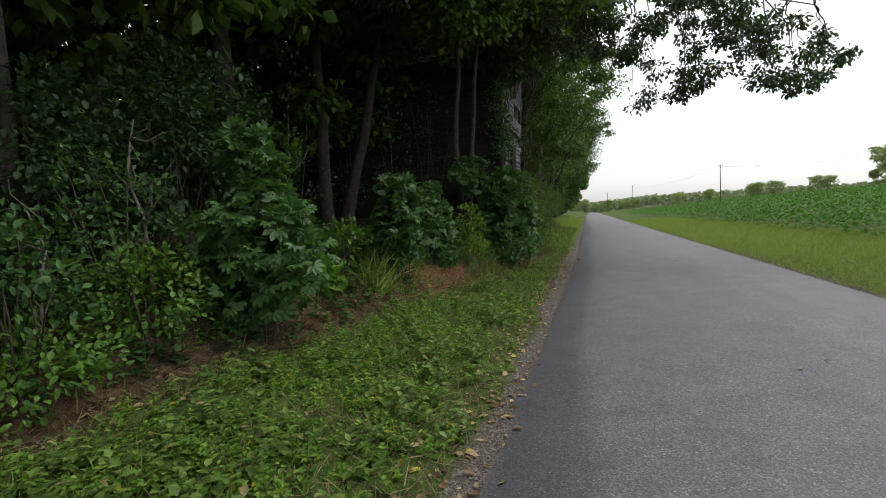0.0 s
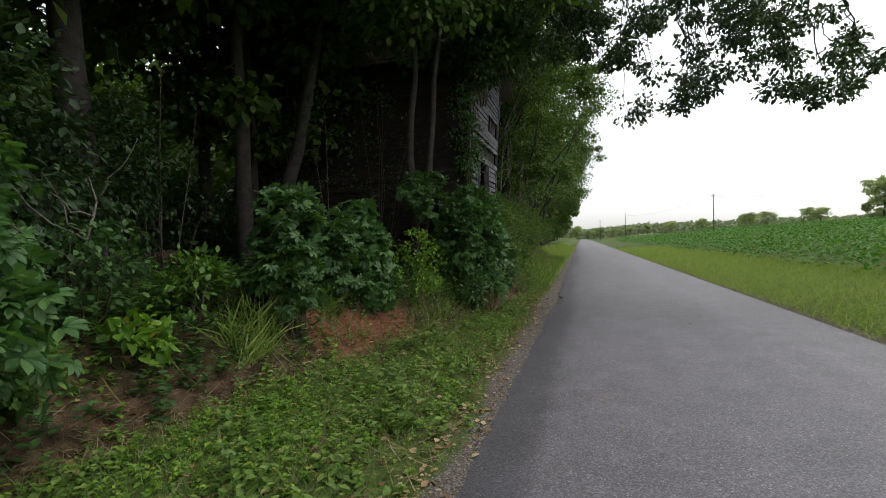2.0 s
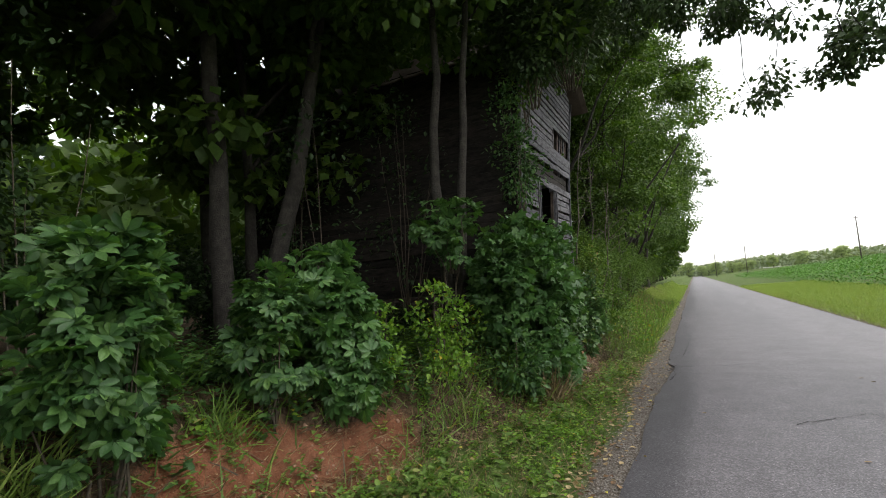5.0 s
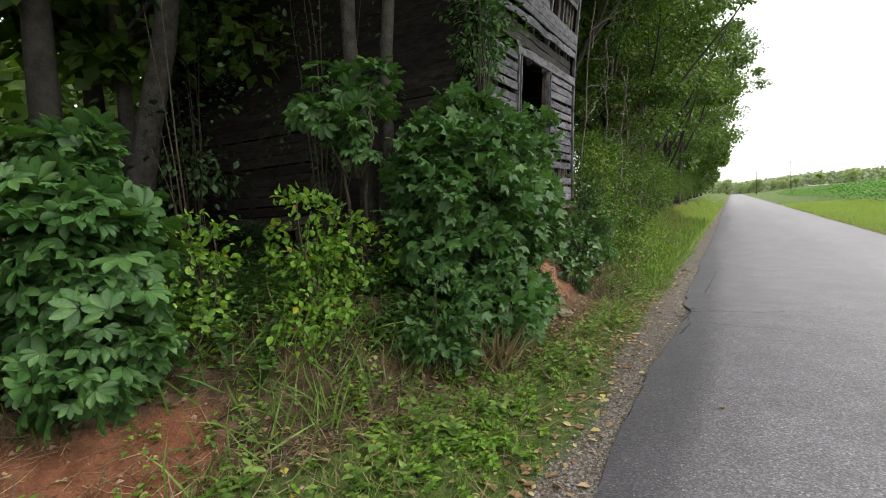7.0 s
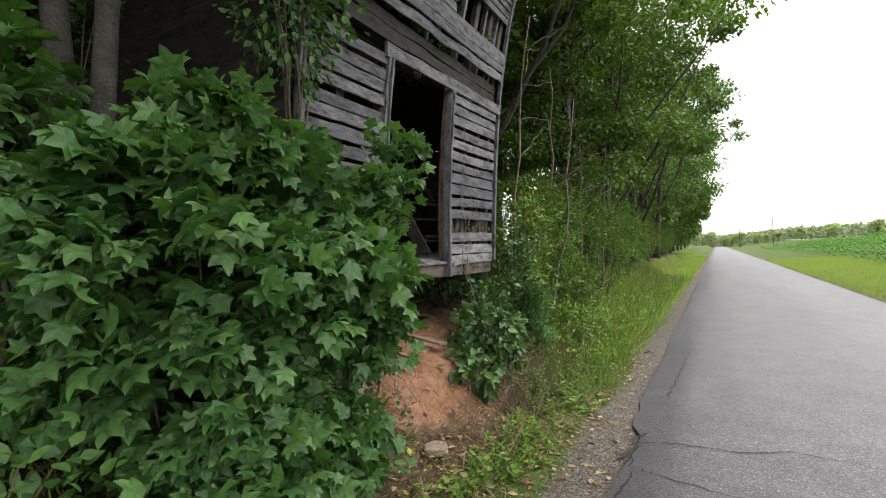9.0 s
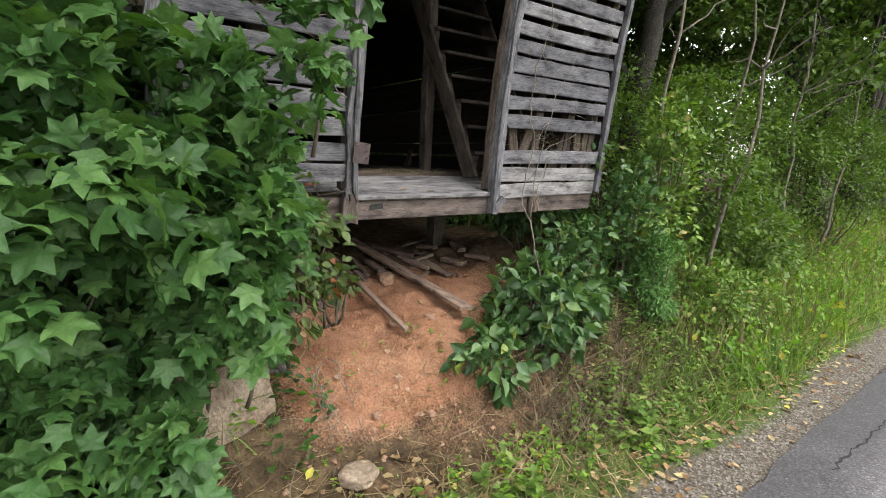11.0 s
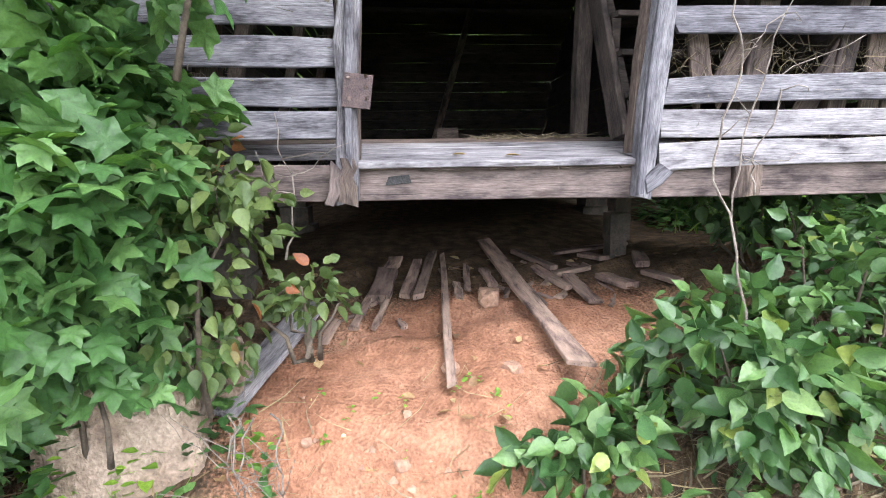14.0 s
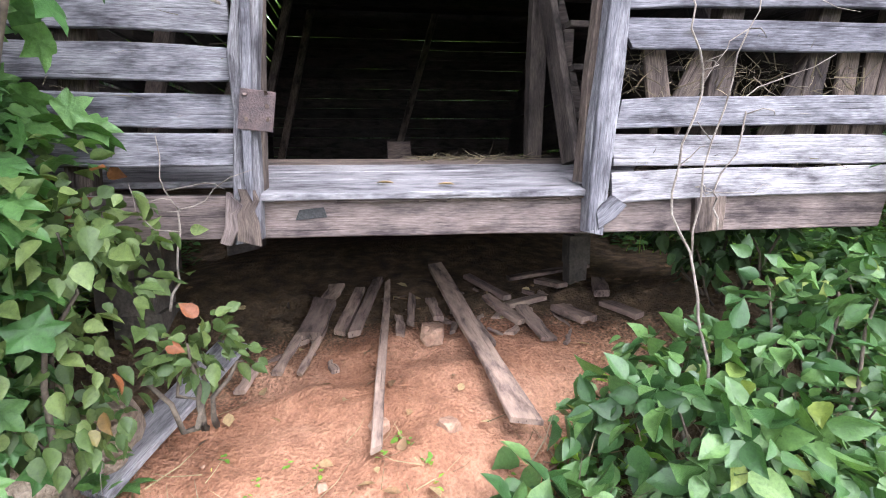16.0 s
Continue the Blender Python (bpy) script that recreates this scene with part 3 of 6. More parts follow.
def make_barn():
    rng = np.random.default_rng(11)
    base = (-3.0, 0.7, 0.9)
    barn = thing("barn", base, "derelict leaning grey plank barn on piers above clay bank", "barn")
    parent_at[barn.name] = np.array(base)
    X0, XB, YN, YF = 0.0, -6.2, -1.1, 2.40
    EAVE = 6.35
    Z = np.array([0, 0, 1.0])
    xa = np.array([1.0, 0, 0])

    def fp(x, y0, z):
        return (x, skew(y0, z), z)
    # sill timbers and floor
    sill = board("sill_beam", barn, (X0 - 0.085, YN, 1.537), (X0 - 0.085, YF, 1.522), Z, 0.145, 0.15, M_BEAM, rng, "pinkish grey sill timber with a dark stain", n=14)
    board("stain", sill, (-0.006, 0.09, 1.540), (-0.006, 0.185, 1.546), Z, 0.036, 0.006, M_TAR, rng, "dark knot stain", n=2, ragged=0.0)
    for y in (YN + 0.08, YF - 0.08):
        board("sill_beam", barn, (X0 - 0.17, y, 1.52), (XB, y, 1.52), Z, 0.145, 0.15, M_BEAM, rng)
    board("sill_beam", barn, (XB, YN, 1.52), (XB, YF, 1.52), Z, 0.145, 0.15, M_BEAM, rng)
    for x in (-1.6, -3.1, -4.6):
        board("joist", barn, (x, YN + 0.16, 1.52), (x, YF - 0.16, 1.52), Z, 0.13, 0.06, M_WOODD, rng)
    # floor boards run along the wall; the front one is the bright threshold, deeper ones are coloured darker for shade
    x = 0.035
    for k in range(30):
        w = 0.19 if k else 0.24
        slope = 0.165 if x > -0.62 else 0.0
        zf = floor_at(x - w / 2) - 0.013
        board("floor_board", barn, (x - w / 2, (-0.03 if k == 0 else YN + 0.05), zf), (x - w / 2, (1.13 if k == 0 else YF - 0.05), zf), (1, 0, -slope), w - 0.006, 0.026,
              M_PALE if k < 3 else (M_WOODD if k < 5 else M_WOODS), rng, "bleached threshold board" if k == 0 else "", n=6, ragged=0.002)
        x -= w
        if x < XB + 0.1:
            break
    # ends of the floor boards and packing strips under the threshold
    y = 0.02
    while y < 1.08:
        L = 0.08 + 0.22 * rng.random()
        board("packing_strip", barn, (-0.005, y, 1.588), (-0.005, min(y + L, 1.12), 1.588), Z, 0.014 + 0.008 * rng.random(), 0.03, M_WOODD, rng, n=3)
        y += L + 0.01
    # piers under the sill
    for x, yy in ((-0.95, -0.85), (-1.42, 1.70), (-3.1, -0.9), (-3.1, 2.2), (-5.9, -0.9), (-5.9, 2.2)):
        pv, pf = [], []
        zz = float(land(x, yy)) - 0.1
        while zz < 1.44:
            h = min(0.16 + 0.08 * rng.random(), 1.446 - zz)
            s = (0.11 + 0.04 * rng.random(2)) * (0.5 if yy == 1.70 else 1.0)
            c = np.array([x + rng.normal(0, 0.02), yy + rng.normal(0, 0.02)])
            o = len(pv)
            for dz in (0, h - 0.006):
                for sx, sy in ((-1, -1), (1, -1), (1, 1), (-1, 1)):
                    pv.append((c[0] + sx * s[0] - base[0], c[1] + sy * s[1] - base[1], zz + dz - base[2]))
            pf += [(o, o + 1, o + 5, o + 4), (o + 1, o + 2, o + 6, o + 5), (o + 2, o + 3, o + 7, o + 6), (o + 3, o, o + 4, o + 7), (o + 4, o + 5, o + 6, o + 7), (o + 3, o + 2, o + 1, o)]
            zz += h
            if h < 0.03:
                break
        part_of("pier", mesh_of("pier", pv, pf, M_PIER), barn, "stacked field stones")
    # frame posts of the front wall
    front = board("front_frame", barn, fp(-0.10, YN + 0.05, 1.6), fp(-0.10, YN + 0.05, EAVE), (0, 1, 0), 0.1, 0.1, M_WOODD, rng, n=14, bow=-0.33)
    for y0 in (-0.62, 1.62, 2.02, YF - 0.06):
        board("stud", front, fp(-0.09, y0, 1.6), fp(-0.09, y0, EAVE), (0, 1, 0), 0.09, 0.08, M_WOODD, rng, n=14, bow=-0.33)
    for y0 in (0.55, 1.2, 1.75, 2.1):
        board("stud", front, fp(-0.09, y0, 3.62), fp(-0.09, y0, EAVE), (0, 1, 0), 0.05, 0.07, M_WOOD, rng)
    # broken sheathing seen through the missing siding
    for y0, a in ((1.36, 0.25), (1.50, -0.16), (1.78, 0.30), (2.20, -0.03), (2.28, 0.02)):
        board("sheathing", front, fp(-0.07, y0, 1.60), fp(-0.07, y0 + a, 2.2), (0, 1, 0), 0.09, 0.02, M_WOODD, rng)
    # siding left and right of the door
    pitch = 0.137

    def siding(y_a, y_b, z0, z1, skip=(), lift=0.0, mat=None, gap=0.03, tail=0.0):
        z, i = z0, 0
        while z < z1:
            w = pitch - gap + rng.normal(0, 0.006)
            if i not in skip:
                dz = rng.normal(0, 0.006)
                ya, yb = skew(y_a + rng.normal(0, 0.006), z), skew(y_b + rng.normal(0, 0.01) + tail * rng.random(), z)
                board("siding_board", front, (0.004 + rng.normal(0, 0.003), ya, z + w / 2 - lift / 2 + dz), (0.004 + rng.normal(0, 0.004), yb, z + w / 2 + lift / 2 + dz + rng.normal(0, 0.006)),
                      Z, w, 0.022, mat or (M_PALE if i < 2 and y_a > 1 else M_WOOD), rng, n=7, bow=rng.normal(0, 0.004))
            z += pitch
            i += 1
    siding(1.215, YF, 1.575, 3.55, skip=(3,), lift=0.018)
    siding(YN, -0.085, 1.705, 3.50, skip=(), lift=0.0)
    # door jambs, head and hinge
    for y0, nm in ((-0.062, "door_jamb"), (1.152, "door_jamb")):
        j = board(nm, barn, fp(0.012, y0, 1.455), fp(0.012, y0, 3.62), (0, 1, 0), 0.085, 0.06, M_JAMB if y0 < 0 else M_WOOD, rng, "split grey door jamb", n=12, ragged=0.003, bow=-0.06)
        board("jamb_strip", j, fp(0.05, y0 + (0.012 if y0 < 0 else -0.02), 1.47 + (0.15 if y0 < 0 else 0)), fp(0.05, y0 + (0.012 if y0 < 0 else -0.02), 3.58), (0, 1, 0), 0.03, 0.024, M_WOOD, rng, n=12, ragged=0.002, bow=-0.06)
        board("jamb_strip", j, fp(-0.05, y0, 1.64), fp(-0.05, y0, 3.6), (0, 1, 0), 0.10, 0.06, M_WOODD, rng, n=12, bow=-0.055)
    board("rotten_foot", barn, (0.044, -0.062, 1.452), (0.044, -0.060, 1.63), (0, 1, 0), 0.07, 0.02, M_WOODD, rng, "rotted brown foot of the jamb", n=6, ragged=0.006)
    board("jamb_foot", barn, (0.035, -0.13, 1.45), (0.035, -0.10, 1.60), (0, 1, 0), 0.045, 0.05, M_BEAM, rng, "split foot of the jamb", n=4, ragged=0.005)
    board("head_board", barn, fp(0.03, -0.15, 3.64), fp(0.03, 2.42, 3.69), Z, 0.13, 0.035, M_WOOD, rng, n=10, ragged=0.004)
    hinge = board("hinge_plate", barn, (0.062, -0.062, 1.885), (0.062, 0.045, 1.875), Z, 0.125, 0.008, M_RUST, rng, "rusty iron hinge leaf", n=2)
    for dy, dz in ((-0.04, 0.04), (-0.04, -0.04), (0.025, 0.04), (0.025, 0.0), (0.025, -0.04)):
        board("nail", hinge, (0.066, dy, 1.89 + dz), (0.072, dy, 1.89 + dz), Z, 0.012, 0.012, M_TIN, rng, n=2)
    board("loose_block", barn, (0.035, 1.16, 1.50), (0.045, 1.235, 1.575), (0, 0.7, -0.7), 0.06, 0.03, M_WOOD, rng, "pale splintered board end", n=3, ragged=0.004)
    board("cleat", barn, (0.0, 1.62, 1.45), (0.0, 1.62, 1.60), (0, 1, 0), 0.13, 0.035, M_WOODD, rng, n=3)
    # corner board
    board("corner_board", barn, fp(0.02, YF + 0.025, 1.6), fp(0.02, YF + 0.025, EAVE), (0, 1, 0), 0.055, 0.05, M_WOOD, rng, n=14, bow=-0.33)
    board("corner_board", barn, fp(0.02, YN - 0.02, 1.6), fp(0.02, YN - 0.02, EAVE), (0, 1, 0), 0.07, 0.05, M_WOOD, rng, n=14, bow=-0.33)
    # above the door: recess of sheathing coloured near black as shade, ragged boards, wide light boards, opening, slats
    # to the eave
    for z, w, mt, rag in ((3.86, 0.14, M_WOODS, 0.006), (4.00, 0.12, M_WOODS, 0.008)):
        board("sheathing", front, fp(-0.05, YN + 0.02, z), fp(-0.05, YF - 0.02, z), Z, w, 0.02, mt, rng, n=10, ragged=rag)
    board("siding_board", front, fp(0.03, YN - 0.02, 4.10), fp(0.045, 1.85, 4.17), Z, 0.12, 0.022, M_WOOD, rng, "split sagging grey board", n=12, ragged=0.012)
    board("siding_board", front, fp(0.03, 1.65, 4.16), fp(0.03, YF + 0.01, 4.19), Z, 0.11, 0.022, M_WOOD, rng, n=6, ragged=0.008)
    board("siding_board", front, fp(0.03, YN, 4.30), fp(0.03, YF, 4.33), Z, 0.12, 0.025, M_WOOD, rng, n=10, ragged=0.004)
    board("siding_board", front, fp(0.035, YN, 4.46), fp(0.035, YF, 4.49), Z, 0.19, 0.025, M_WOOD, rng, "wide bleached board", n=10, ragged=0.004)
    siding(YN, 1.0, 4.63, 5.1, gap=0.035, mat=M_WOOD)
    siding(YN, YF, 5.12, EAVE, gap=0.035, mat=M_WOOD)
    # gable above the eave
    yn, yf = skew(YN, EAVE), skew(YF, EAVE)
    mid, RIDGE = (yn + yf) / 2, 7.75
    z = EAVE + 0.03
    while z < RIDGE - 0.15:
        f = (z - EAVE) / (RIDGE - EAVE)
        board("siding_board", front, (0.0, yn + (mid - yn) * f, z + 0.05), (0.0, yf + (mid - yf) * f, z + 0.05), Z, 0.115, 0.022, M_WOOD, rng)
        z += 0.15
    # side and back walls of spaced boards, coloured near black in place of shade
    for nm, yy in (("near_frame", YN), ("far_frame", YF)):
        wall = board(nm, barn, (XB + 0.08, skew(yy, 1.6), 1.6), (XB + 0.08, skew(yy, EAVE), EAVE), (1, 0, 0), 0.1, 0.1, M_WOODD, rng)
        for xx in (-1.6, -3.1, -4.6):
            board("stud", wall, (xx, skew(yy, 1.6), 1.6), (xx, skew(yy, EAVE), EAVE), (1, 0, 0), 0.09, 0.09, M_WOODD, rng)
        z = 1.62
        while z < EAVE:
            yk = skew(yy, z + 0.06) + (-0.06 if yy < 0 else 0.06)
            wd = (0.136 if yy < 0 else 0.146) if z < 3.0 else 0.148
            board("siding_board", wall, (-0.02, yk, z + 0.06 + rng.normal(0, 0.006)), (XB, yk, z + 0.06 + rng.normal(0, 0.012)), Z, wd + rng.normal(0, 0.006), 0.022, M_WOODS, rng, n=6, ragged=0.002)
            z += 0.148
    back = board("back_frame", barn, (XB, 0.6, 1.6), (XB, skew(0.6, EAVE), EAVE), (0, 1, 0), 0.1, 0.1, M_WOODD, rng)
    z = 1.62
    while z < RIDGE - 0.2:
        f = max(0.0, (z - EAVE) / (RIDGE - EAVE))
        ya, yb = skew(YN, min(z, EAVE)), skew(YF, min(z, EAVE))
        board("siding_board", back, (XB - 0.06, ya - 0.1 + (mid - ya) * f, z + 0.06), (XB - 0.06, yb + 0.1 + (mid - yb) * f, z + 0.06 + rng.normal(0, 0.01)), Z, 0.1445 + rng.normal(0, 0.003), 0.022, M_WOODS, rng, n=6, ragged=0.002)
        z += 0.146
    # upper floor
    for k in range(28):
        xk = -0.16 - 0.215 * k
        if xk < XB + 0.15:
            break
        board("loft_board", barn, (xk, skew(YN, 4.0) + 0.06, 4.0), (xk, skew(YF, 4.0) - 0.06 if not 3 <= k <= 9 else 1.45, 4.0), xa, 0.205, 0.025, M_WOODD, rng, n=2)
    # roof: two slopes of tin with ribs
    for sgn, ye in ((-1, yn), (1, yf)):
        over = 0.35
        ye2 = ye + sgn * over
        ze2 = EAVE + 0.06 - over * (RIDGE - EAVE) / abs(mid - ye)
        v, f = [], []
        nrib = 56
        for i in range(nrib):
            xx = 0.4 - (0.4 - XB + 0.3) * i / (nrib - 1)
            dz = 0.02 if i % 4 == 0 else 0.0
            for yy, zz in ((mid, RIDGE + 0.05), (ye2, ze2)):
                for t in (0, -0.03):
                    v.append((xx - base[0], yy - base[1], zz + dz + t - base[2]))
        for i in range(nrib - 1):
            a, b = i * 4, i * 4 + 4
            f += [(a, a + 2, b + 2, b), (a + 1, b + 1, b + 3, a + 3), (a + 2, a + 3, b + 3, b + 2)]
        f += [(0, 1, 3, 2), ((nrib - 1) * 4, (nrib - 1) * 4 + 2, (nrib - 1) * 4 + 3, (nrib - 1) * 4 + 1)]
        part_of("roof", mesh_of("roof", v, f, M_TIN), barn, "rusted tin roof slope")
    # post inside the door
    board("inner_post", barn, (-1.02, 1.24, 1.735), (-1.02, 1.30, 4.0), (0, 1, 0), 0.085, 0.09, M_STAIR, rng, "rough grey inner post", n=7)
    return barn


def make_stairs():
    rng = np.random.default_rng(3)
    at = (-0.35, 1.5, FLOOR + 0.09)
    st = thing("staircase", at, "steep open wooden stairs with treads coloured dark for shade", "stairs")
    parent_at[st.name] = np.array(at)
    n, rise, run = 11, 0.215, 0.125
    for y in (1.19, 1.98):
        board("stringer", st, (-0.30, y, FLOOR + 0.10), (-0.30 - n * run, y + 0.1, FLOOR + 0.08 + n * rise), (0.8, 0, 0.6), 0.15, 0.035, M_STAIR, rng)
    for i in range(1, n):
        x, z = -0.28 - i * run, FLOOR + 0.08 + i * rise
        board("tread", st, (x, 1.215 + 0.009 * i, z), (x, 1.96 + 0.009 * i, z), (1, 0, 0), 0.23, 0.028, M_STAIR, rng)
        board("riser", st, (x + 0.07, 1.22 + 0.009 * i, z - rise / 2), (x + 0.07, 1.26 + 0.009 * i, z - rise / 2), (0, 0, 1), rise - 0.035, 0.025, M_STAIR, rng, n=2)


barn = make_barn()
make_stairs()


# loose planks, stones and debris under the sill
def ground_plank(name, a, b, w, th, mat, label, rng):
    za, zb = float(land(*a)), float(land(*b))
    t = np.linspace(0, 1, 9)
    lift = max(0.0, float(np.max(land(a[0] + (b[0] - a[0]) * t, a[1] + (b[1] - a[1]) * t) - (za + (zb - za) * t)))) * 0.8
    za, zb = za + lift - 0.3 * th, zb + lift - 0.3 * th
    o = np.array([(a[0] + b[0]) / 2, (a[1] + b[1]) / 2, (za + zb) / 2])
    v, f, g = plank(np.array([a[0], a[1], za + th * 0.6]) - o, np.array([b[0], b[1], zb + th * 0.6]) - o, (b[1] - a[1], a[0] - b[0], 0), w, th, rng, n=5, ragged=0.002)
    ob = lone(name, mesh_of(name, v, f, mat, grain=g), label, "plank", "boards under the barn")
    ob.location = o
    return ob


rngp = np.random.default_rng(21)
ground_plank("plank", (-1.55, 0.74), (0.06, 0.90), 0.105, 0.026, M_DUST, "long weathered plank sliding down the clay", rngp).location.z += 0.05
ground_plank("plank", (-1.35, 0.42), (0.08, 0.335), 0.036, 0.026, M_DUST, "narrow weathered batten lying on clay", rngp).location.z += 0.03
ground_plank("plank", (-0.72, -0.36), (0.12, -0.60), 0.16, 0.03, M_PALE, "grey board leaning on the bank", rngp).location.z += 0.05
# broken board ends fanned out along the rim of the clay: both ends, width, thickness
SCRAPS_WEST = [(-1.12, 0.05, -0.80, 0.00, 0.13, 0.05), (-1.28, 0.25, -0.80, 0.15, 0.065, 0.03), (-1.43, 0.36, -0.76, 0.23, 0.06, 0.035), (-0.81, 0.05, -0.53, -0.02, 0.04, 0.02),
               (-0.88, -0.04, -0.55, -0.13, 0.05, 0.025), (-0.90, 0.47, -0.72, 0.46, 0.05, 0.03), (-1.13, 0.56, -0.82, 0.52, 0.04, 0.03), (-1.06, 0.66, -0.84, 0.68, 0.05, 0.03), (-0.63, -0.22, -0.44, -0.27, 0.05, 0.025), (-1.37, 0.10, -1.12, 0.06, 0.09, 0.03)]
SCRAPS_EAST = [(-1.05, 0.98, -0.73, 1.11, 0.07, 0.03), (-0.92, 1.08, -1.00, 1.32, 0.07, 0.03), (-0.90, 1.16, -0.55, 1.20, 0.08, 0.025), (-1.42, 1.22, -1.75, 1.90, 0.08, 0.025), (-0.84, 1.35, -0.66, 1.46, 0.10, 0.04),
               (-1.32, 1.40, -1.16, 1.50, 0.09, 0.03), (-1.18, 1.74, -0.92, 1.65, 0.09, 0.04), (-1.46, 0.95, -1.00, 1.10, 0.06, 0.03), (-0.78, 0.86, -0.55, 0.92, 0.05, 0.03), (-0.80, 1.62, -0.58, 1.70, 0.08, 0.03)]
for ax_, ay_, bx_, by_, w_, th_ in SCRAPS_WEST + SCRAPS_EAST:
    ground_plank("board_end", (ax_, ay_), (bx_, by_), w_, th_, M_DUST, "dusty clay-stained board end in the rubble", rngp).location.z += 0.02
for k in range(26):
    x, y = -0.50 - 0.75 * rngp.random(), -0.25 + 1.95 * rngp.random()
    a = rngp.normal(0, 0.5)
    L = 0.025 + 0.05 * rngp.random()
    ground_plank("wood_chip", (x - L * math.cos(a), y - L * math.sin(a)), (x + L * math.cos(a), y + L * math.sin(a)), 0.015 + 0.03 * rngp.random(), 0.012 + 0.012 * rngp.random(), M_DUST,
                 "small dusty splinter among the board ends", rngp)


def stone(name, at, size, mat, label, cat, seed, squash=(1, 1, 0.7), group=""):
    bm = bmesh.new()
    bmesh.ops.create_icosphere(bm, subdivisions=3, radius=1.0)
    r = np.random.default_rng(seed)
    o = Vector(r.random(3) * 50)
    for v in bm.verts:
        k = 1 + 0.35 * noise.noise(v.co * 1.1 + o) + 0.18 * noise.noise(v.co * 3.1 + o) + 0.07 * noise.noise(v.co * 8.0 + o)
        v.co = Vector([max(-0.8, min(0.8, c)) * s for c, s in zip(v.co * k, squash)]) * size
    me = bpy.data.meshes.new(name)
    bm.to_mesh(me)
    bm.free()
    me.materials.append(mat)
    ob = lone(name, me, label, cat, group)
    ob.location = at
    ob.rotation_euler = (0, 0, r.random() * 6)
    return ob


def slab(at, half, turn, seed):
    """Broken foundation slab: flat faces, chipped edges."""
    bm = bmesh.new()
    bmesh.ops.create_cube(bm, size=2.0)
    bmesh.ops.subdivide_edges(bm, edges=bm.edges[:], cuts=9, use_grid_fill=True)
    o = Vector(np.random.default_rng(seed).random(3) * 40)
    for v in bm.verts:
        c = v.co.copy()
        edge = sorted(abs(k) for k in c)[1]
        chip = max(0.0, edge - 0.72) * (0.35 + 0.9 * noise.noise(c * 2.3 + o))
        c = c * (1 - 0.10 * (sorted(abs(k) for k in c)[1] ** 4) - 0.10 * abs(c.x * c.y * c.z) ** 2) * (1 - 0.22 * max(0.0, chip) * 2) + Vector((0.05, 0.05, 0.05)) * noise.noise(c * 1.7 + o) + Vector((0.02, 0.02, 0.02)) * noise.noise(c * 6 + o)
        c.y *= 1 - 0.16 * max(0.0, c.z)
        v.co = Vector([k * s for k, s in zip(c, half)])
    me = bpy.data.meshes.new("rubble_slab")
    bm.to_mesh(me)
    bm.free()
    me.materials.append(M_CONC)
    ob = lone("rubble_slab", me, "tan slab of old foundation mortar in the bank", "rubble")
    ob.location, ob.rotation_euler = at, turn
    return ob


slab((0.12, -0.94, 0.66), (0.17, 0.29, 0.46), (radians(4), radians(-10), radians(10)), 4)
stone("rubble_block", (-0.05, -0.62, 0.76), 0.15, M_CONC, "tan foundation stone beside the clay", "rubble", 5, (0.8, 1, 0.9))
stone("rubble_block", (-0.70, 0.63, float(land(-0.70, 0.63)) + 0.03), 0.09, M_CLOD, "clay-stained broken block among the boards", "rubble", 7, (0.8, 1, 0.7))
stone("flat_stone", (0.62, -0.33, float(land(0.62, -0.33)) + 0.02), 0.125, M_CONC, "flat tan stone at the foot of the bank", "stone", 6, (1, 1, 0.35))
for k, (x, y, s) in enumerate(((0.30, 0.12, 0.035), (0.42, -0.10, 0.03), (0.20, -0.25, 0.025), (0.50, 0.25, 0.03), (-0.05, 0.62, 0.05), (0.35, -0.35, 0.03), (-0.1, 0.35, 0.045), (0.6, -0.4, 0.035))):
    stone("pebble", (x, y, float(land(x, y)) + s * 0.3), s, M_CLOD, "small clay-stained stone lying on the bank", "stone", 30 + k, (1, 1, 0.7), "stones on the clay")


# ---- trees and bushes ----
def bush(name, label, at, r, h, n, shape, size, mat, seed, clumps=34, spread=0.28, stems=7, flat=0.75, droop=0.35, cat="bush"):
    rng = np.random.default_rng(seed)
    ob = thing(name, at, label, cat, "roadside bushes")
    C = ellipsoid_centres(rng, clumps, (0, 0, h * 0.55), (r[0] * 0.82, r[1] * 0.82, h * 0.45), -0.95)
    sp = spread * (0.6 + 0.8 * rng.random(clumps))
    P, out = cluster(rng, C, sp, n, flat)
    P[:, 2] = np.maximum(P[:, 2], 0.03)
    outer = unit(P - np.array([0, 0, h * 0.4])) * 0.8 + out * 0.5
    ax, nr = leaf_turn(rng, outer, n, 0.65 if shape is ROUND else 0.9, droop, 0.95 if shape is ROUND else (0.72 if shape is STAR else 0.5))
    part_of("foliage", leaves("foliage", shape, P, ax, nr, size * (0.55 + 0.7 * rng.random(n)), mat), ob)
    pieces = []
    for i in range(min(clumps, stems + 2)):
        b = C[i]
        a = np.array([b[0] * 0.2, b[1] * 0.2, -0.1])
        pieces.append(tube(wobble(a, b, 6, 0.03, rng), np.linspace(0.012, 0.004, 6), 5))
    for v, f in pieces:
        part_of("stem", mesh_of("stem", v, f, M_TWIG, True), ob)
    return ob


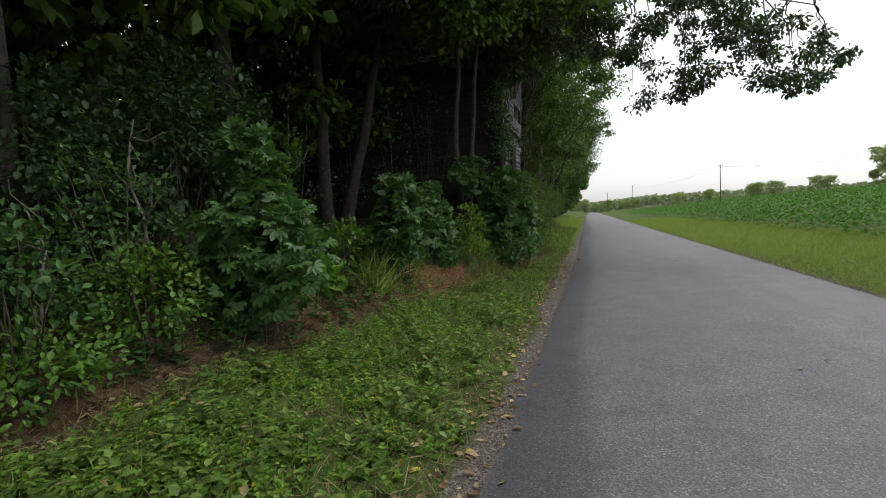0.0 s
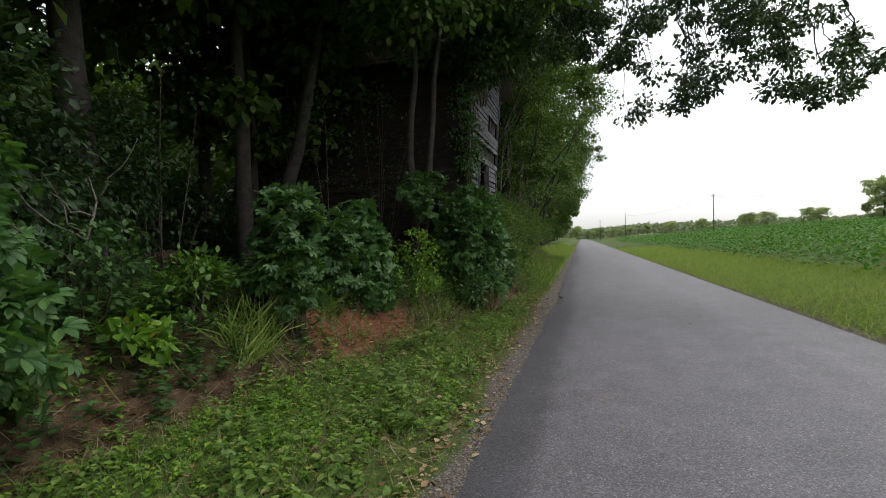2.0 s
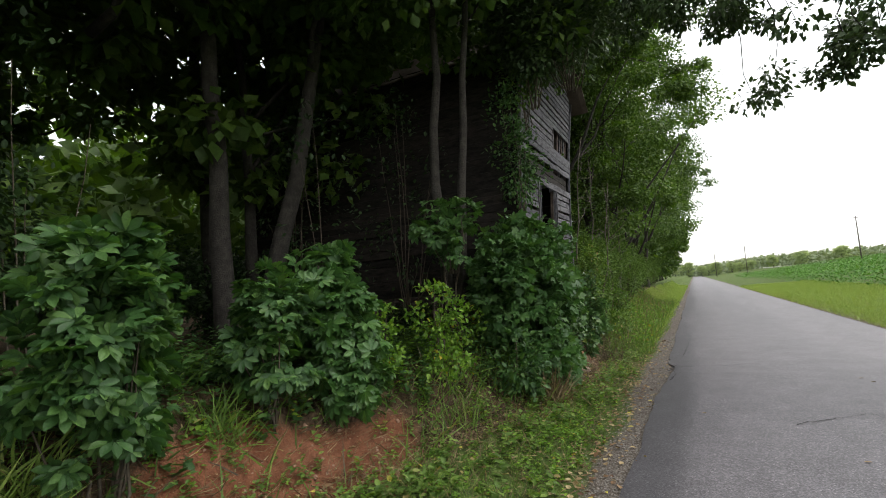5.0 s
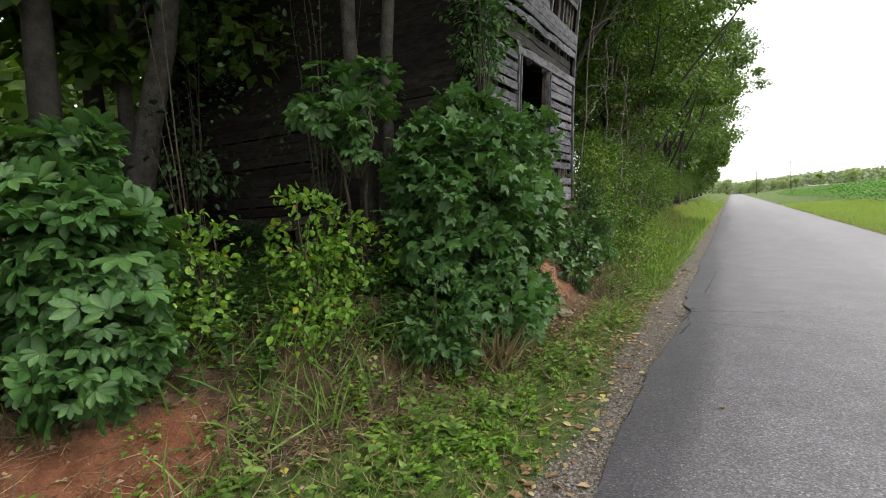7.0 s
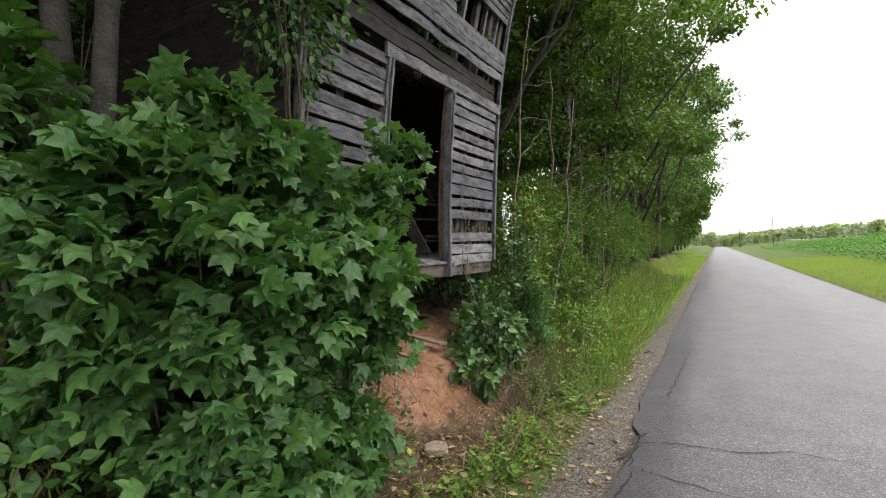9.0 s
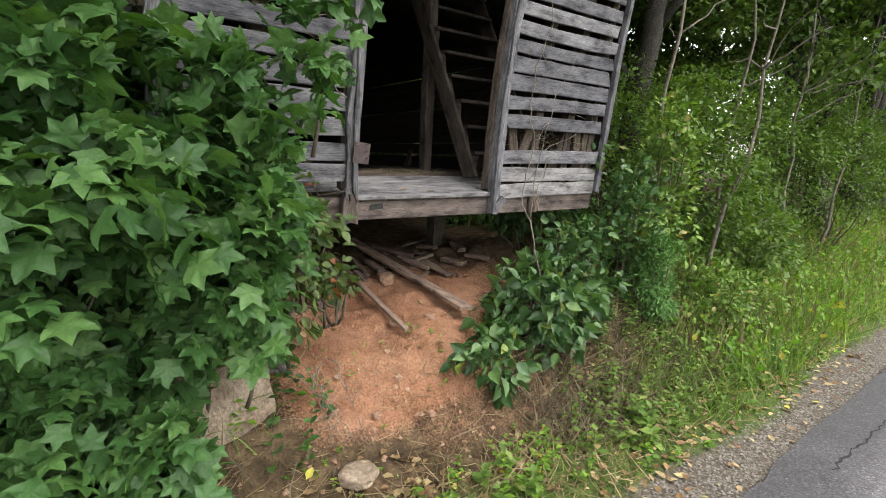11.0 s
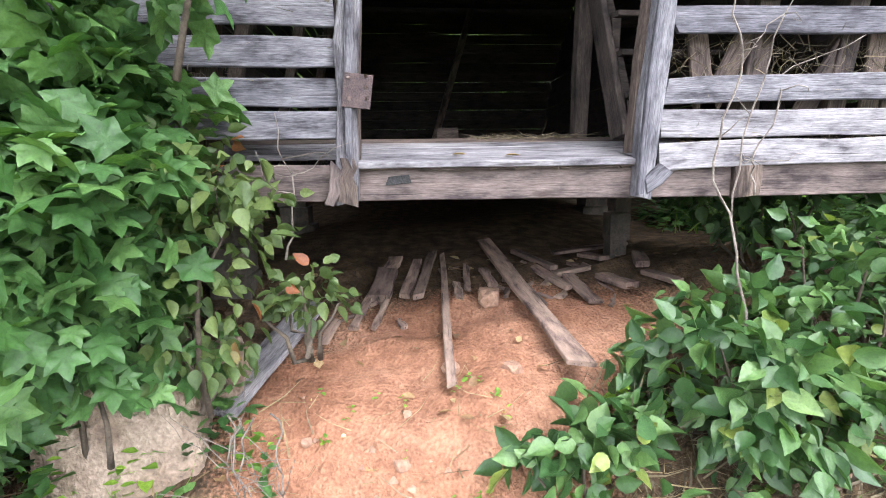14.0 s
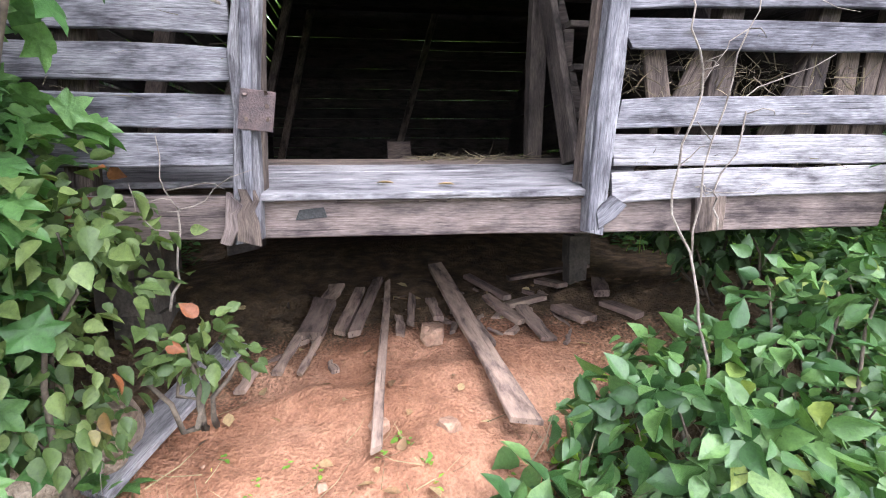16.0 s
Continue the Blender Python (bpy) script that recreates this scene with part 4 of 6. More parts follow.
def tree(name, label, at, h, rad, crown, n, size, mat, seed, lean=(0, 0), limbs=9, shape=DIAMOND, clumps=60, low=0.35, fork=None, spread=0.75, bark=None):
    """Trunk, limbs and a crown of leaves in uneven clumps. crown: centre height, radii."""
    rng = np.random.default_rng(seed)
    ob = thing(name, at, label, "tree", "roadside trees")
    top = np.array([lean[0], lean[1], h * 0.86])
    trunk = wobble((0, 0, -0.15), top, 12, 0.05, rng)
    t = np.linspace(0, 1, 12)
    pieces = [tube(trunk, rad * (1.0 - 0.8 * t) + rad * 0.5 * np.exp(-t * 26), 9)]
    part_of("trunk", mesh_of("trunk", *pieces[0], bark or M_BARK, True), ob)
    cz, cr = crown
    C = ellipsoid_centres(rng, clumps, (lean[0] * 0.7, lean[1] * 0.7, cz), cr, -0.95)
    pieces = []
    for i in range(min(limbs, clumps)):
        k = rng.uniform(low, 0.95)
        a = trunk[int(k * 11)]
        pieces.append(tube(wobble(a, C[i], 7, 0.09, rng), np.linspace(rad * 0.42 * (1.1 - k * 0.7), 0.008, 7), 6))
    for v, f in pieces:
        part_of("limb", mesh_of("limb", v, f, bark or M_BARK, True), ob)
    sp = spread * (0.5 + rng.random(clumps))
    P, out = cluster(rng, C, sp, n, 0.6)
    ax, nr = leaf_turn(rng, out, n, 0.8, 0.45)
    part_of("crown", leaves("crown", shape, P, ax, nr, size * (0.6 + 0.8 * rng.random(n)), mat), ob)
    return ob


def zl(x, y):
    return float(land(x, y))


# twin-stemmed tree in front of the barn's corner
tree("twin_trunk_tree", "slender grey twin-trunk tree beside the barn corner", (-1.02, -1.97, zl(-1.0, -1.97)), 11, 0.10, (7.8, (3.6, 3.4, 3.4)), 9000, 0.17, L_TREE, 41, (0.25, 0.1), low=0.55)
tree("twin_trunk_tree", "slender grey leaning trunk beside the barn corner", (-0.88, -1.95, zl(-0.88, -1.95)), 11, 0.085, (7.4, (3.4, 3.2, 3.2)), 9000, 0.17, L_TREE, 42, (0.95, 0.1), low=0.55)
# limb that hangs over the road
tree("overhanging_tree", "tall roadside tree with leafy limb over the road", (-3.9, -3.0, zl(-3.9, -3.0)), 12, 0.17, (8.5, (3.8, 4.2, 3.0)), 10000, 0.14, L_TREE, 43, (2.0, 0.9), low=0.5, clumps=90)
rngb = np.random.default_rng(77)
limb = thing("overhanging_limb", (0.7, -1.6, 7.05), "leafy limb reaching over the road, leaves coloured dark as if backlit", "branch")
# hanging sprays: x reach, lowest and highest leaf, spread
Cb = []
for x0, x1, low, high, n in ((2.7, 4.4, -2.75, -0.3, 26), (4.0, 5.2, -2.55, -0.6, 22), (5.0, 6.1, -2.75, -0.9, 18), (6.0, 7.5, -2.9, -1.2, 20), (0.5, 4.5, -0.9, 0.9, 34), (4.5, 7.2, -0.9, 0.6, 18), (1.2, 3.0, -1.6, 0.9, 44)):
    Cb.append(np.stack([rngb.uniform(x0, x1, n), rngb.normal(1.1, 0.7, n), low + (high - low) * rngb.random(n) ** 1.3], 1))
Cb = np.concatenate(Cb)
Pb, ob_ = cluster(rngb, Cb, 0.17 + 0.20 * rngb.random(len(Cb)), 19000, 0.8)
axb, nrb = leaf_turn(rngb, ob_, 19000, 0.7, 0.6)
part_of("foliage", leaves("foliage", OVATE, Pb, axb, nrb, 0.10 * (0.6 + 0.7 * rngb.random(19000)), L_LIMB), limb)
spine = np.concatenate([wobble((-2.2, 0, 0.2), (2.4, 0.6, 0.5), 9, 0.06, rngb)[:-1], wobble((2.4, 0.6, 0.5), (6.9, 1.1, -0.9), 10, 0.08, rngb)])
v, f = tube(spine, np.linspace(0.09, 0.012, len(spine)), 7)
part_of("limb", mesh_of("limb", v, f, M_BARK, True), limb)
for i in range(0, len(Cb), 3):
    root = spine[np.argmin(np.abs(spine[:, 0] - Cb[i][0] + 0.45))]
    v, f = tube(wobble(root, Cb[i], 8, 0.09, rngb), np.linspace(0.018, 0.004, 8), 5)
    part_of("branch", mesh_of("branch", v, f, M_BARK, True), limb)

# woodland behind: four kinds of tree, each planted many times
protos = [tree("woodland_tree", "tall dark woodland tree with dense leafy crown", (-9, -9, zl(-9, -9)), 13, 0.17, (7.8, (3.6, 3.6, 4.9)), 6500, 0.28, L_TREE, 51, (0.3, 0.2), 12, clumps=80, low=0.3),
          tree("woodland_tree", "tall dark woodland tree with dense leafy crown", (-7, -14, zl(-7, -14)), 12, 0.14, (7.2, (3.4, 3.4, 4.7)), 6500, 0.28, L_TREE2, 52, (-0.4, 0.3), 12, clumps=80, low=0.3),
          tree("woodland_tree", "tall dark woodland tree with dense leafy crown", (-12, -4, zl(-12, -4)), 15, 0.2, (8.8, (4.0, 4.0, 5.6)), 7000, 0.29, L_TREE, 53, (0.2, -0.4), 12, clumps=85, low=0.3),
          tree("roadside_tree", "broad green tree with foliage down to the verge", (-0.9, 8.5, zl(-0.9, 8.5)), 12, 0.16, (7.3, (4.0, 4.0, 5.3)), 34000, 0.10, L_TREE2, 54, (0.9, 0.0), 16, clumps=78, low=0.1, spread=0.66),
          tree("roadside_tree", "broad green tree with foliage down to the verge", (-1.2, 15.0, zl(-1.2, 15)), 13, 0.17, (7.8, (4.3, 4.3, 5.7)), 34000, 0.10, L_TREE, 55, (0.9, 0.3), 16, clumps=78, low=0.1, spread=0.70),
          tree("roadside_tree", "broad green tree further along the verge", (-2.0, 47, zl(-2, 47)), 13, 0.17, (7.0, (4.2, 4.2, 6.2)), 8000, 0.27, L_TREE, 56, (0.9, 0.3), 8, clumps=70, low=0.1, spread=0.9)]
rngw = np.random.default_rng(99)


def plant(k, x, y, s):
    copy_thing(protos[k], pose(x, y, zl(x, y), 0, 0, rngw.uniform(0, 360)) @ Matrix.Diagonal((s, s, s * rngw.uniform(0.9, 1.15), 1)))


for x, y in ((-3.5, -7.4), (-3.4, -10.9), (-3.6, -14.2), (-3.3, -16.8), (-4.0, -3.8), (-4.6, -2.6), (-7.0, -2.4), (-3.4, 4.4), (-7.5, 1.0), (-5.4, -9.5), (-6.5, -11), (-4.0, -13.5), (-9.5, -13), (-13, -9), (-11, -17), (-5.5, -17.5), (-3.2, -18.5), (-14.5, -13.5), (-5.5, 5.6), (-4.8, -8.5), (-3.0, -23), (-8, -23), (-14, -22)):
    plant(int(rngw.integers(0, 3)), x + rngw.normal(0, 0.4), y + rngw.normal(0, 0.4), rngw.uniform(0.85, 1.15))
for x, y in ((-1.6, 5.2), (-4.2, 9), (-0.4, 12.4), (-0.2, 9.6), (-4.6, 14), (-0.5, 19), (-0.6, 24), (-4.5, 21), (-0.7, 30), (-1.8, 36), (-1.6, 43), (-2.0, 51), (-2.2, 60), (-2.5, 70), (-2.7, 82), (-3.0, 96), (-3.2, 112), (-6, 30), (-7, 45), (-7, 60), (-8, 80)):
    plant(int(rngw.integers(3, 5)) if y < 33 and x > -5 else 5, x, y, rngw.uniform(0.85, 1.1))

# crowns that lean out over the bank and shade it
for k, (x, y, z, n) in enumerate(((-1.2, -15.5, 6.4, 11000), (-1.0, -12.2, 6.2, 11000), (-1.2, -9.0, 6.0, 11000), (-0.9, -5.6, 6.0, 8000))):
    rngk = np.random.default_rng(600 + k)
    crown = thing("leaning_limb", (x - 1.2, y, z), "leafy limb leaning out over the bank, leaves coloured dark as if backlit", "branch", "limbs over the bank")
    C = ellipsoid_centres(rngk, 44, (0.9, 0.0, 1.1), (1.7, 2.0, 1.5), -0.8)
    P, out = cluster(rngk, C, 0.35 + 0.3 * rngk.random(44), n, 0.6)
    ax, nr = leaf_turn(rngk, out, n, 0.8, 0.5)
    part_of("foliage", leaves("foliage", OVATE, P, ax, nr, 0.10 * (0.6 + 0.7 * rngk.random(n)), L_LIMB), crown)
    v, f = tube(wobble((-2.2, 0.2, -0.6), (1.4, 0, 1.4), 9, 0.07, rngk), np.linspace(0.075, 0.02, 9), 7)
    part_of("limb", mesh_of("limb", v, f, M_BARK, True), crown)
    for i in range(0, 44, 5):
        v, f = tube(wobble((0.2, 0, 0.8), C[i], 7, 0.08, rngk), np.linspace(0.03, 0.005, 7), 5)
        part_of("branch", mesh_of("branch", v, f, M_BARK, True), crown)

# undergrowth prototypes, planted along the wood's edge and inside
under = [bush("undergrowth_bush", "undergrowth shrub at the wood's edge, leaves coloured dark for shade", (-3.4, -8, zl(-3.4, -8)), (1.0, 1.0), 1.8, 3600, OVATE, 0.085, L_SHADE, 61, 60, 0.27),
         bush("undergrowth_bush", "undergrowth shrub at the wood's edge, leaves coloured dark for shade", (-3.3, -11, zl(-3.3, -11)), (1.1, 1.0), 2.4, 3800, OVATE, 0.09, L_SHADE, 62, 64, 0.30, droop=0.8),
         bush("undergrowth_bush", "dense leafy sapling thicket beside the road", (-0.4, 6, zl(-0.4, 6)), (1.0, 1.1), 2.4, 5200, OVATE, 0.06, L_TREE2, 63, 60, 0.30)]
# Those at x -7.7 to -7.9 are added to shade under the barn.
for x, y, k in [(-7.7, -0.9, 0), (-7.8, 0.3, 0), (-7.9, 1.4, 1), (-7.8, 2.5, 0), (-5.2, -2.6, 0), (-5.0, 3.9, 0), (-3.4, 3.9, 0), (-3.6, -7.2, 1), (-3.0, -9.3, 1), (-3.0, -13.0, 0), (-3.8, -10.4, 0), (-3.6, -13, 1), (-4.2, -15.5, 0), (-5.5, -8.5, 0), (-6.0, -12.5, 1), 
                (-7.5, -10, 0), (-8, -7, 1), (-8.5, -13.5, 0), (-9.5, -3.5, 1), (-9, 0.5, 0), (-9.5, 3, 1), (-5, 5, 1), (-2.5, 4.2, 0), (-7.5, 4.5, 0), (-6.4, -3.6, 1), (-11, -8, 1), (-11, -11, 0),
                (-1.5, 4.6, 2), (-0.3, 4.4, 2), (-0.1, 7.0, 2), (0.0, 9.2, 2), (-0.1, 11.8, 2), (-0.2, 14.5, 2), (-0.5, 8.0, 2), (-0.6, 10.5, 2), (-0.7, 13, 2), (-0.8, 16, 2), (-0.7, 19, 2), (-0.9, 22.5, 2), (-0.8, 26, 2), (-1.0, 30, 2), (-1.0, 35, 2), (-1.2, 41, 2), (-1.2, 48, 2)]:
    copy_thing(under[k], pose(x, y, zl(x, y), 0, 0, rngw.uniform(0, 360)) @ Matrix.Diagonal((*(rngw.uniform(0.85, 1.25, 3)), 1)))

# low dark growth that closes the gap under the barn's sides and back, added to keep light out
for x, y, w in ((-2.0, -1.55, 0.6), (-3.5, -1.65, 0.7), (-5.0, -1.65, 0.7), (-2.6, 2.95, 0.6), (-4.2, 3.0, 0.7), (-5.6, 3.0, 0.6), (-6.75, -0.6, 0.5), (-6.8, 0.5, 0.5), (-6.75, 1.6, 0.5), (-6.8, 2.5, 0.5)):
    copy_thing(under[0], pose(x, y, zl(x, y) - 0.05) @ Matrix.Diagonal((w if x > -6 else 0.35, 0.33 if x > -6 else w, 0.42, 1)))

# named bushes along the bank
bush("star_leaf_bush", "large bush of star-lobed bright green leaves", (0.18, -1.85, 0.40), (0.78, 1.20), 2.25, 7600, STAR, 0.122, L_STAR, 71, 170, 0.19, 12, droop=0.55)
bush("star_leaf_bush", "star-lobed sapling branches hanging beside the door", (0.32, -0.98, 0.62), (0.50, 0.50), 1.75, 1900, STAR, 0.11, L_STAR, 72, 46, 0.17, 0, droop=0.55)
sapling = bush("palmate_sapling", "sapling with large drooping palmate leaves", (-0.55, -2.75, 2.0), (0.52, 0.48), 0.95, 250, PALM, 0.13, L_STAR, 89, 16, 0.20, 7, droop=0.6)
rngq = np.random.default_rng(189)
for dx, dy in ((0.0, 0.0), (0.12, 0.1)):
    v, f = tube(wobble((-0.25 + dx, 0.15 + dy, -1.35), (dx, dy, 0.3), 9, 0.03, rngq), np.linspace(0.022, 0.012, 9), 6)
    part_of("trunk", mesh_of("trunk", v, f, M_TWIG, True), sapling)
bush("palmate_bush", "rounded bush of large drooping palmate leaves", (-0.92, -4.95, zl(-0.92, -4.95) - 0.05), (0.50, 0.50), 1.46, 850, PALM, 0.138, L_STAR, 73, 34, 0.21, 6, droop=0.85)
bush("palmate_bush", "low palmate sprays drooping over the clay edge", (-0.66, -5.0, zl(-0.66, -5.0) - 0.05), (0.32, 0.42), 0.75, 260, PALM, 0.125, L_STAR, 327, 20, 0.17, 4, droop=0.9)
bush("lime_shrub", "low lime green weeds at the bank's foot", (-0.22, -3.75, zl(-0.22, -3.75)), (0.34, 0.46), 0.5, 380, ROUND, 0.06, L_LIME, 328, 28, 0.13, 5)
bush("palmate_bush", "tall leafy sapling with palmate leaves", (-0.72, -7.3, zl(-0.72, -7.3)), (0.42, 0.50), 1.75, 900, PALM, 0.115, L_BUSH, 74, 40, 0.17, 7, droop=0.6)
bush("tall_shrub", "tall arching green shrub over the bank", (-1.15, -10.35, zl(-1.15, -10.35)), (0.85, 0.6), 1.75, 950, PALM, 0.125, L_STAR, 75, 46, 0.24, 8, droop=0.6)
bush("tall_shrub", "slender leader of the arching shrub", (-1.25, -10.2, zl(-1.25, -10.2) + 1.2), (0.36, 0.30), 1.15, 260, PALM, 0.115, L_STAR, 175, 18, 0.17, 4, droop=0.6)
bush("lime_shrub", "lime green shrub rising from the bank", (-0.45, -3.50, zl(-0.45, -3.50)), (0.44, 0.44), 1.0, 680, ROUND, 0.062, L_LIME, 76, 40, 0.14, 7)
bush("lime_shrub", "low bright shrub at the wood's edge", (-1.55, -11.4, zl(-1.55, -11.4)), (0.6, 0.8), 0.85, 1500, OVATE, 0.066, L_LIME2, 77, 46, 0.17, 7)
bush("lime_shrub", "bright leafy weeds on the clay bank", (-1.35, -8.15, zl(-1.35, -8.15)), (0.5, 0.55), 0.72, 760, OVATE, 0.085, L_LIME2, 78, 32, 0.16, 6)
bush("lime_shrub", "bright leafy weeds below the tree", (-0.95, -4.1, zl(-0.95, -4.1)), (0.36, 0.36), 0.85, 300, ROUND, 0.062, L_LIME, 79, 30, 0.12, 6)
bush("vine_bush", "broad-leaved vine tumbling down the clay bank", (0.28, 1.52, 0.26), (0.42, 0.64), 0.84, 1000, ROUND, 0.105, L_VINE, 80, 44, 0.16, 8, droop=0.8)
bush("vine_bush", "leafy vine climbing to the sill at the barn corner", (0.14, 2.02, 0.50), (0.32, 0.42), 0.85, 520, ROUND, 0.09, L_VINE, 324, 34, 0.16, 6, droop=0.7)
bush("corner_bush", "leafy bush at the far corner of the barn", (0.10, 2.60, 0.45), (0.5, 0.45), 1.45, 900, ROUND, 0.075, L_VINE, 81, 38, 0.22, 8)
bush("hanging_vine", "bronzed vine leaves hanging below the sill", (0.24, -0.60, 0.80), (0.26, 0.46), 0.98, 850, ROUND, 0.07, L_DULL, 82, 34, 0.17, 2, droop=0.9)
bush("hanging_vine", "bronzed vine spray reaching over the clay edge", (0.10, -0.22, 0.94), (0.14, 0.20), 0.28, 120, ROUND, 0.065, L_DULL, 313, 16, 0.10, 3, droop=0.9)
bush("cedar_seedling", "small feathery cedar seedling on the verge", (0.45, 2.85, 0.35), (0.26, 0.26), 0.95, 5200, LANCE, 0.05, L_PINE, 83, 26, 0.12, 5)

bush("climbing_vine", "leafy vine climbing the barn's near corner", (0.03, -1.12, 2.6), (0.28, 0.42), 2.6, 1700, OVATE, 0.075, L_BUSH, 84, 46, 0.28, 6, cat="vine")
bush("climbing_vine", "leafy vine hanging over the upper wall", (0.10, -0.5, 4.5), (0.28, 1.0), 2.2, 1500, OVATE, 0.085, L_TREE, 85, 40, 0.28, 6, cat="vine")
bush("roadside_weeds", "tall leafy weeds beyond the barn corner", (0.70, 3.9, 0.15), (0.45, 0.8), 0.75, 1500, OVATE, 0.06, L_GRASS, 86, 44, 0.18, 8)
bush("roadside_weeds", "tall bright weeds on the verge bank", (0.3, 5.2, 0.4), (0.6, 0.9), 1.1, 2000, OVATE, 0.085, L_TREE2, 87, 44, 0.22, 8)
bush("sapling", "slender sapling leaning out beside the barn corner", (0.25, 3.15, 0.6), (0.4, 0.5), 1.9, 2300, OVATE, 0.068, L_GRASS, 88, 34, 0.24, 6)

bush("climbing_vine", "vine leaves on the barn's side wall, coloured dark for shade", (-1.9, -1.75, 1.4), (1.2, 0.25), 4.0, 700, OVATE, 0.08, L_SHADE, 90, 60, 0.28, 8, cat="vine")
bush("climbing_vine", "vine leaves on the barn's side wall, coloured dark for shade", (-4.4, -1.85, 1.2), (1.6, 0.25), 5.0, 1800, OVATE, 0.085, L_SHADE, 91, 60, 0.32, 8, cat="vine")
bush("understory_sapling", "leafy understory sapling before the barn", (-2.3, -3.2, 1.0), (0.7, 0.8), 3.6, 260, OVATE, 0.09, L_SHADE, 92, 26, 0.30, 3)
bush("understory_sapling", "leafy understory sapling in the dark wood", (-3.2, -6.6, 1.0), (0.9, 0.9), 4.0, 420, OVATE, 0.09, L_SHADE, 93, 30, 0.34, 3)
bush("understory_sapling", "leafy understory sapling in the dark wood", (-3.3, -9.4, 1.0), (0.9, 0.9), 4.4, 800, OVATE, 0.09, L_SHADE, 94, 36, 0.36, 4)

# low limbs of the crown before the gable
bush("gable_foliage", "dense crown hanging before the barn gable, leaves coloured dark as if backlit", (0.55, 1.7, 5.9), (1.25, 2.4), 3.6, 9500, OVATE, 0.12, L_LIMB, 95, 110, 0.36, 10, cat="branch")
bush("gable_foliage", "drooping leafy limbs over the barn corner", (0.35, -0.9, 4.75), (0.6, 0.9), 2.8, 5200, OVATE, 0.11, L_LIMB, 96, 60, 0.36, 8, cat="branch")


def dead_vine(pts, r, seed, label):
    rng = np.random.default_rng(seed)
    ob = thing("dead_vine", pts[0], label, "vine", "dead vines")
    o = np.asarray(pts[0], float)
    line = []
    for a, c in zip(pts[:-1], pts[1:]):
        line += list(wobble(np.asarray(a) - o, np.asarray(c) - o, 6, 0.012, rng)[:-1])
    line.append(np.asarray(pts[-1]) - o)
    v, f = tube(line, np.linspace(r, r * 0.35, len(line)), 6)
    part_of("stem", mesh_of("stem", v, f, M_DEAD, True), ob)
    for k in range(5):
        a = line[int(rng.uniform(0.3, 0.95) * (len(line) - 1))]
        e = a + np.array([rng.uniform(-0.02, 0.08), rng.normal(0, 0.16), rng.normal(0.05, 0.14)])
        v, f = tube(wobble(a, e, 6, 0.02, rng), np.linspace(r * 0.5, r * 0.2, 6), 5)
        part_of("shoot", mesh_of("shoot", v, f, M_DEAD, True), ob)


dead_vine([(0.28, 1.52, 0.75), (0.16, 1.50, 1.15), (0.05, 1.44, 1.52), (0.06, 1.52, 1.95), (0.05, 1.46, 2.3), (0.06, 1.66, 2.9), (0.05, 1.60, 3.5)], 0.0065, 401, "bare grey vine climbing the weathered boards")
dead_vine([(0.10, 1.50, 1.35), (0.05, 1.62, 1.9), (0.06, 1.72, 2.3), (0.05, 2.0, 2.75)], 0.0045, 402, "bare grey vine across the weathered boards")
dead_vine([(0.06, 1.62, 1.46), (0.05, 1.60, 1.6), (-0.02, 1.75, 1.95), (0.05, 2.05, 2.1)], 0.005, 403, "pale dead vine in the gap between boards")
dead_vine([(0.12, -0.30, 1.25), (0.09, -0.26, 1.5), (0.06, -0.32, 1.8)], 0.005, 404, "pale root hanging beside the jamb")
dead_vine([(0.05, -0.1, 2.2), (0.07, -0.25, 2.4), (0.05, -0.1, 2.75)], 0.005, 405, "thin dry vine on the grey boards")
for k in range(4):
    yy = -0.50 + 0.05 * k
    dead_vine([(0.30 + 0.03 * math.sin(k), yy, 0.72), (0.42, yy + 0.06 * math.cos(2 * k), 0.55), (0.5 + 0.03 * k, yy + 0.1, zl(0.5, yy) + 0.02)], 0.004, 410 + k, "dry root hanging from the clay edge")

bush("gable_foliage", "drooping leafy limbs beside the barn front", (0.9, -0.5, 5.1), (0.8, 0.9), 2.3, 3000, OVATE, 0.11, L_LIMB, 97, 50, 0.36, 8, cat="branch")


def bare_sapling(x, y, h, lean, seed):
    rng = np.random.default_rng(seed)
    ob = thing("bare_sapling", (x, y, zl(x, y)), "thin bare grey sapling in the thicket", "sapling", "bare saplings")
    top = np.array([lean[0], lean[1], h])
    line = wobble((0, 0, -0.1), top, 9, 0.04, rng)
    v, f = tube(line, np.linspace(0.026, 0.008, 9), 6)
    part_of("stem", mesh_of("stem", v, f, M_DEAD, True), ob)
    for k in range(7):
        a = line[int(rng.integers(3, 8))]
        v, f = tube(wobble(a, a + np.array([rng.uniform(-0.3, 0.6), rng.normal(0, 0.5), rng.uniform(0.0, 0.6)]), 6, 0.03, rng), np.linspace(0.010, 0.003, 6), 5)
        part_of("twig", mesh_of("twig", v, f, M_DEAD, True), ob)


for k, (x, y, h) in enumerate(((-2.0, -11.0, 1.9), (-1.7, -12.4, 1.3), (-1.55, -9.1, 1.5), (0.2, 4.4, 3.6), (-0.1, 5.2, 4.2), (0.25, 6.6, 3.4), (-0.2, 3.7, 4.4), (0.1, 8.6, 4.0))):
    bare_sapling(x, y, h, (0.5 - 0.2 * (k % 3), 0.4 * math.sin(k)) if y > 0 else (-0.5, 0.5), 500 + k)

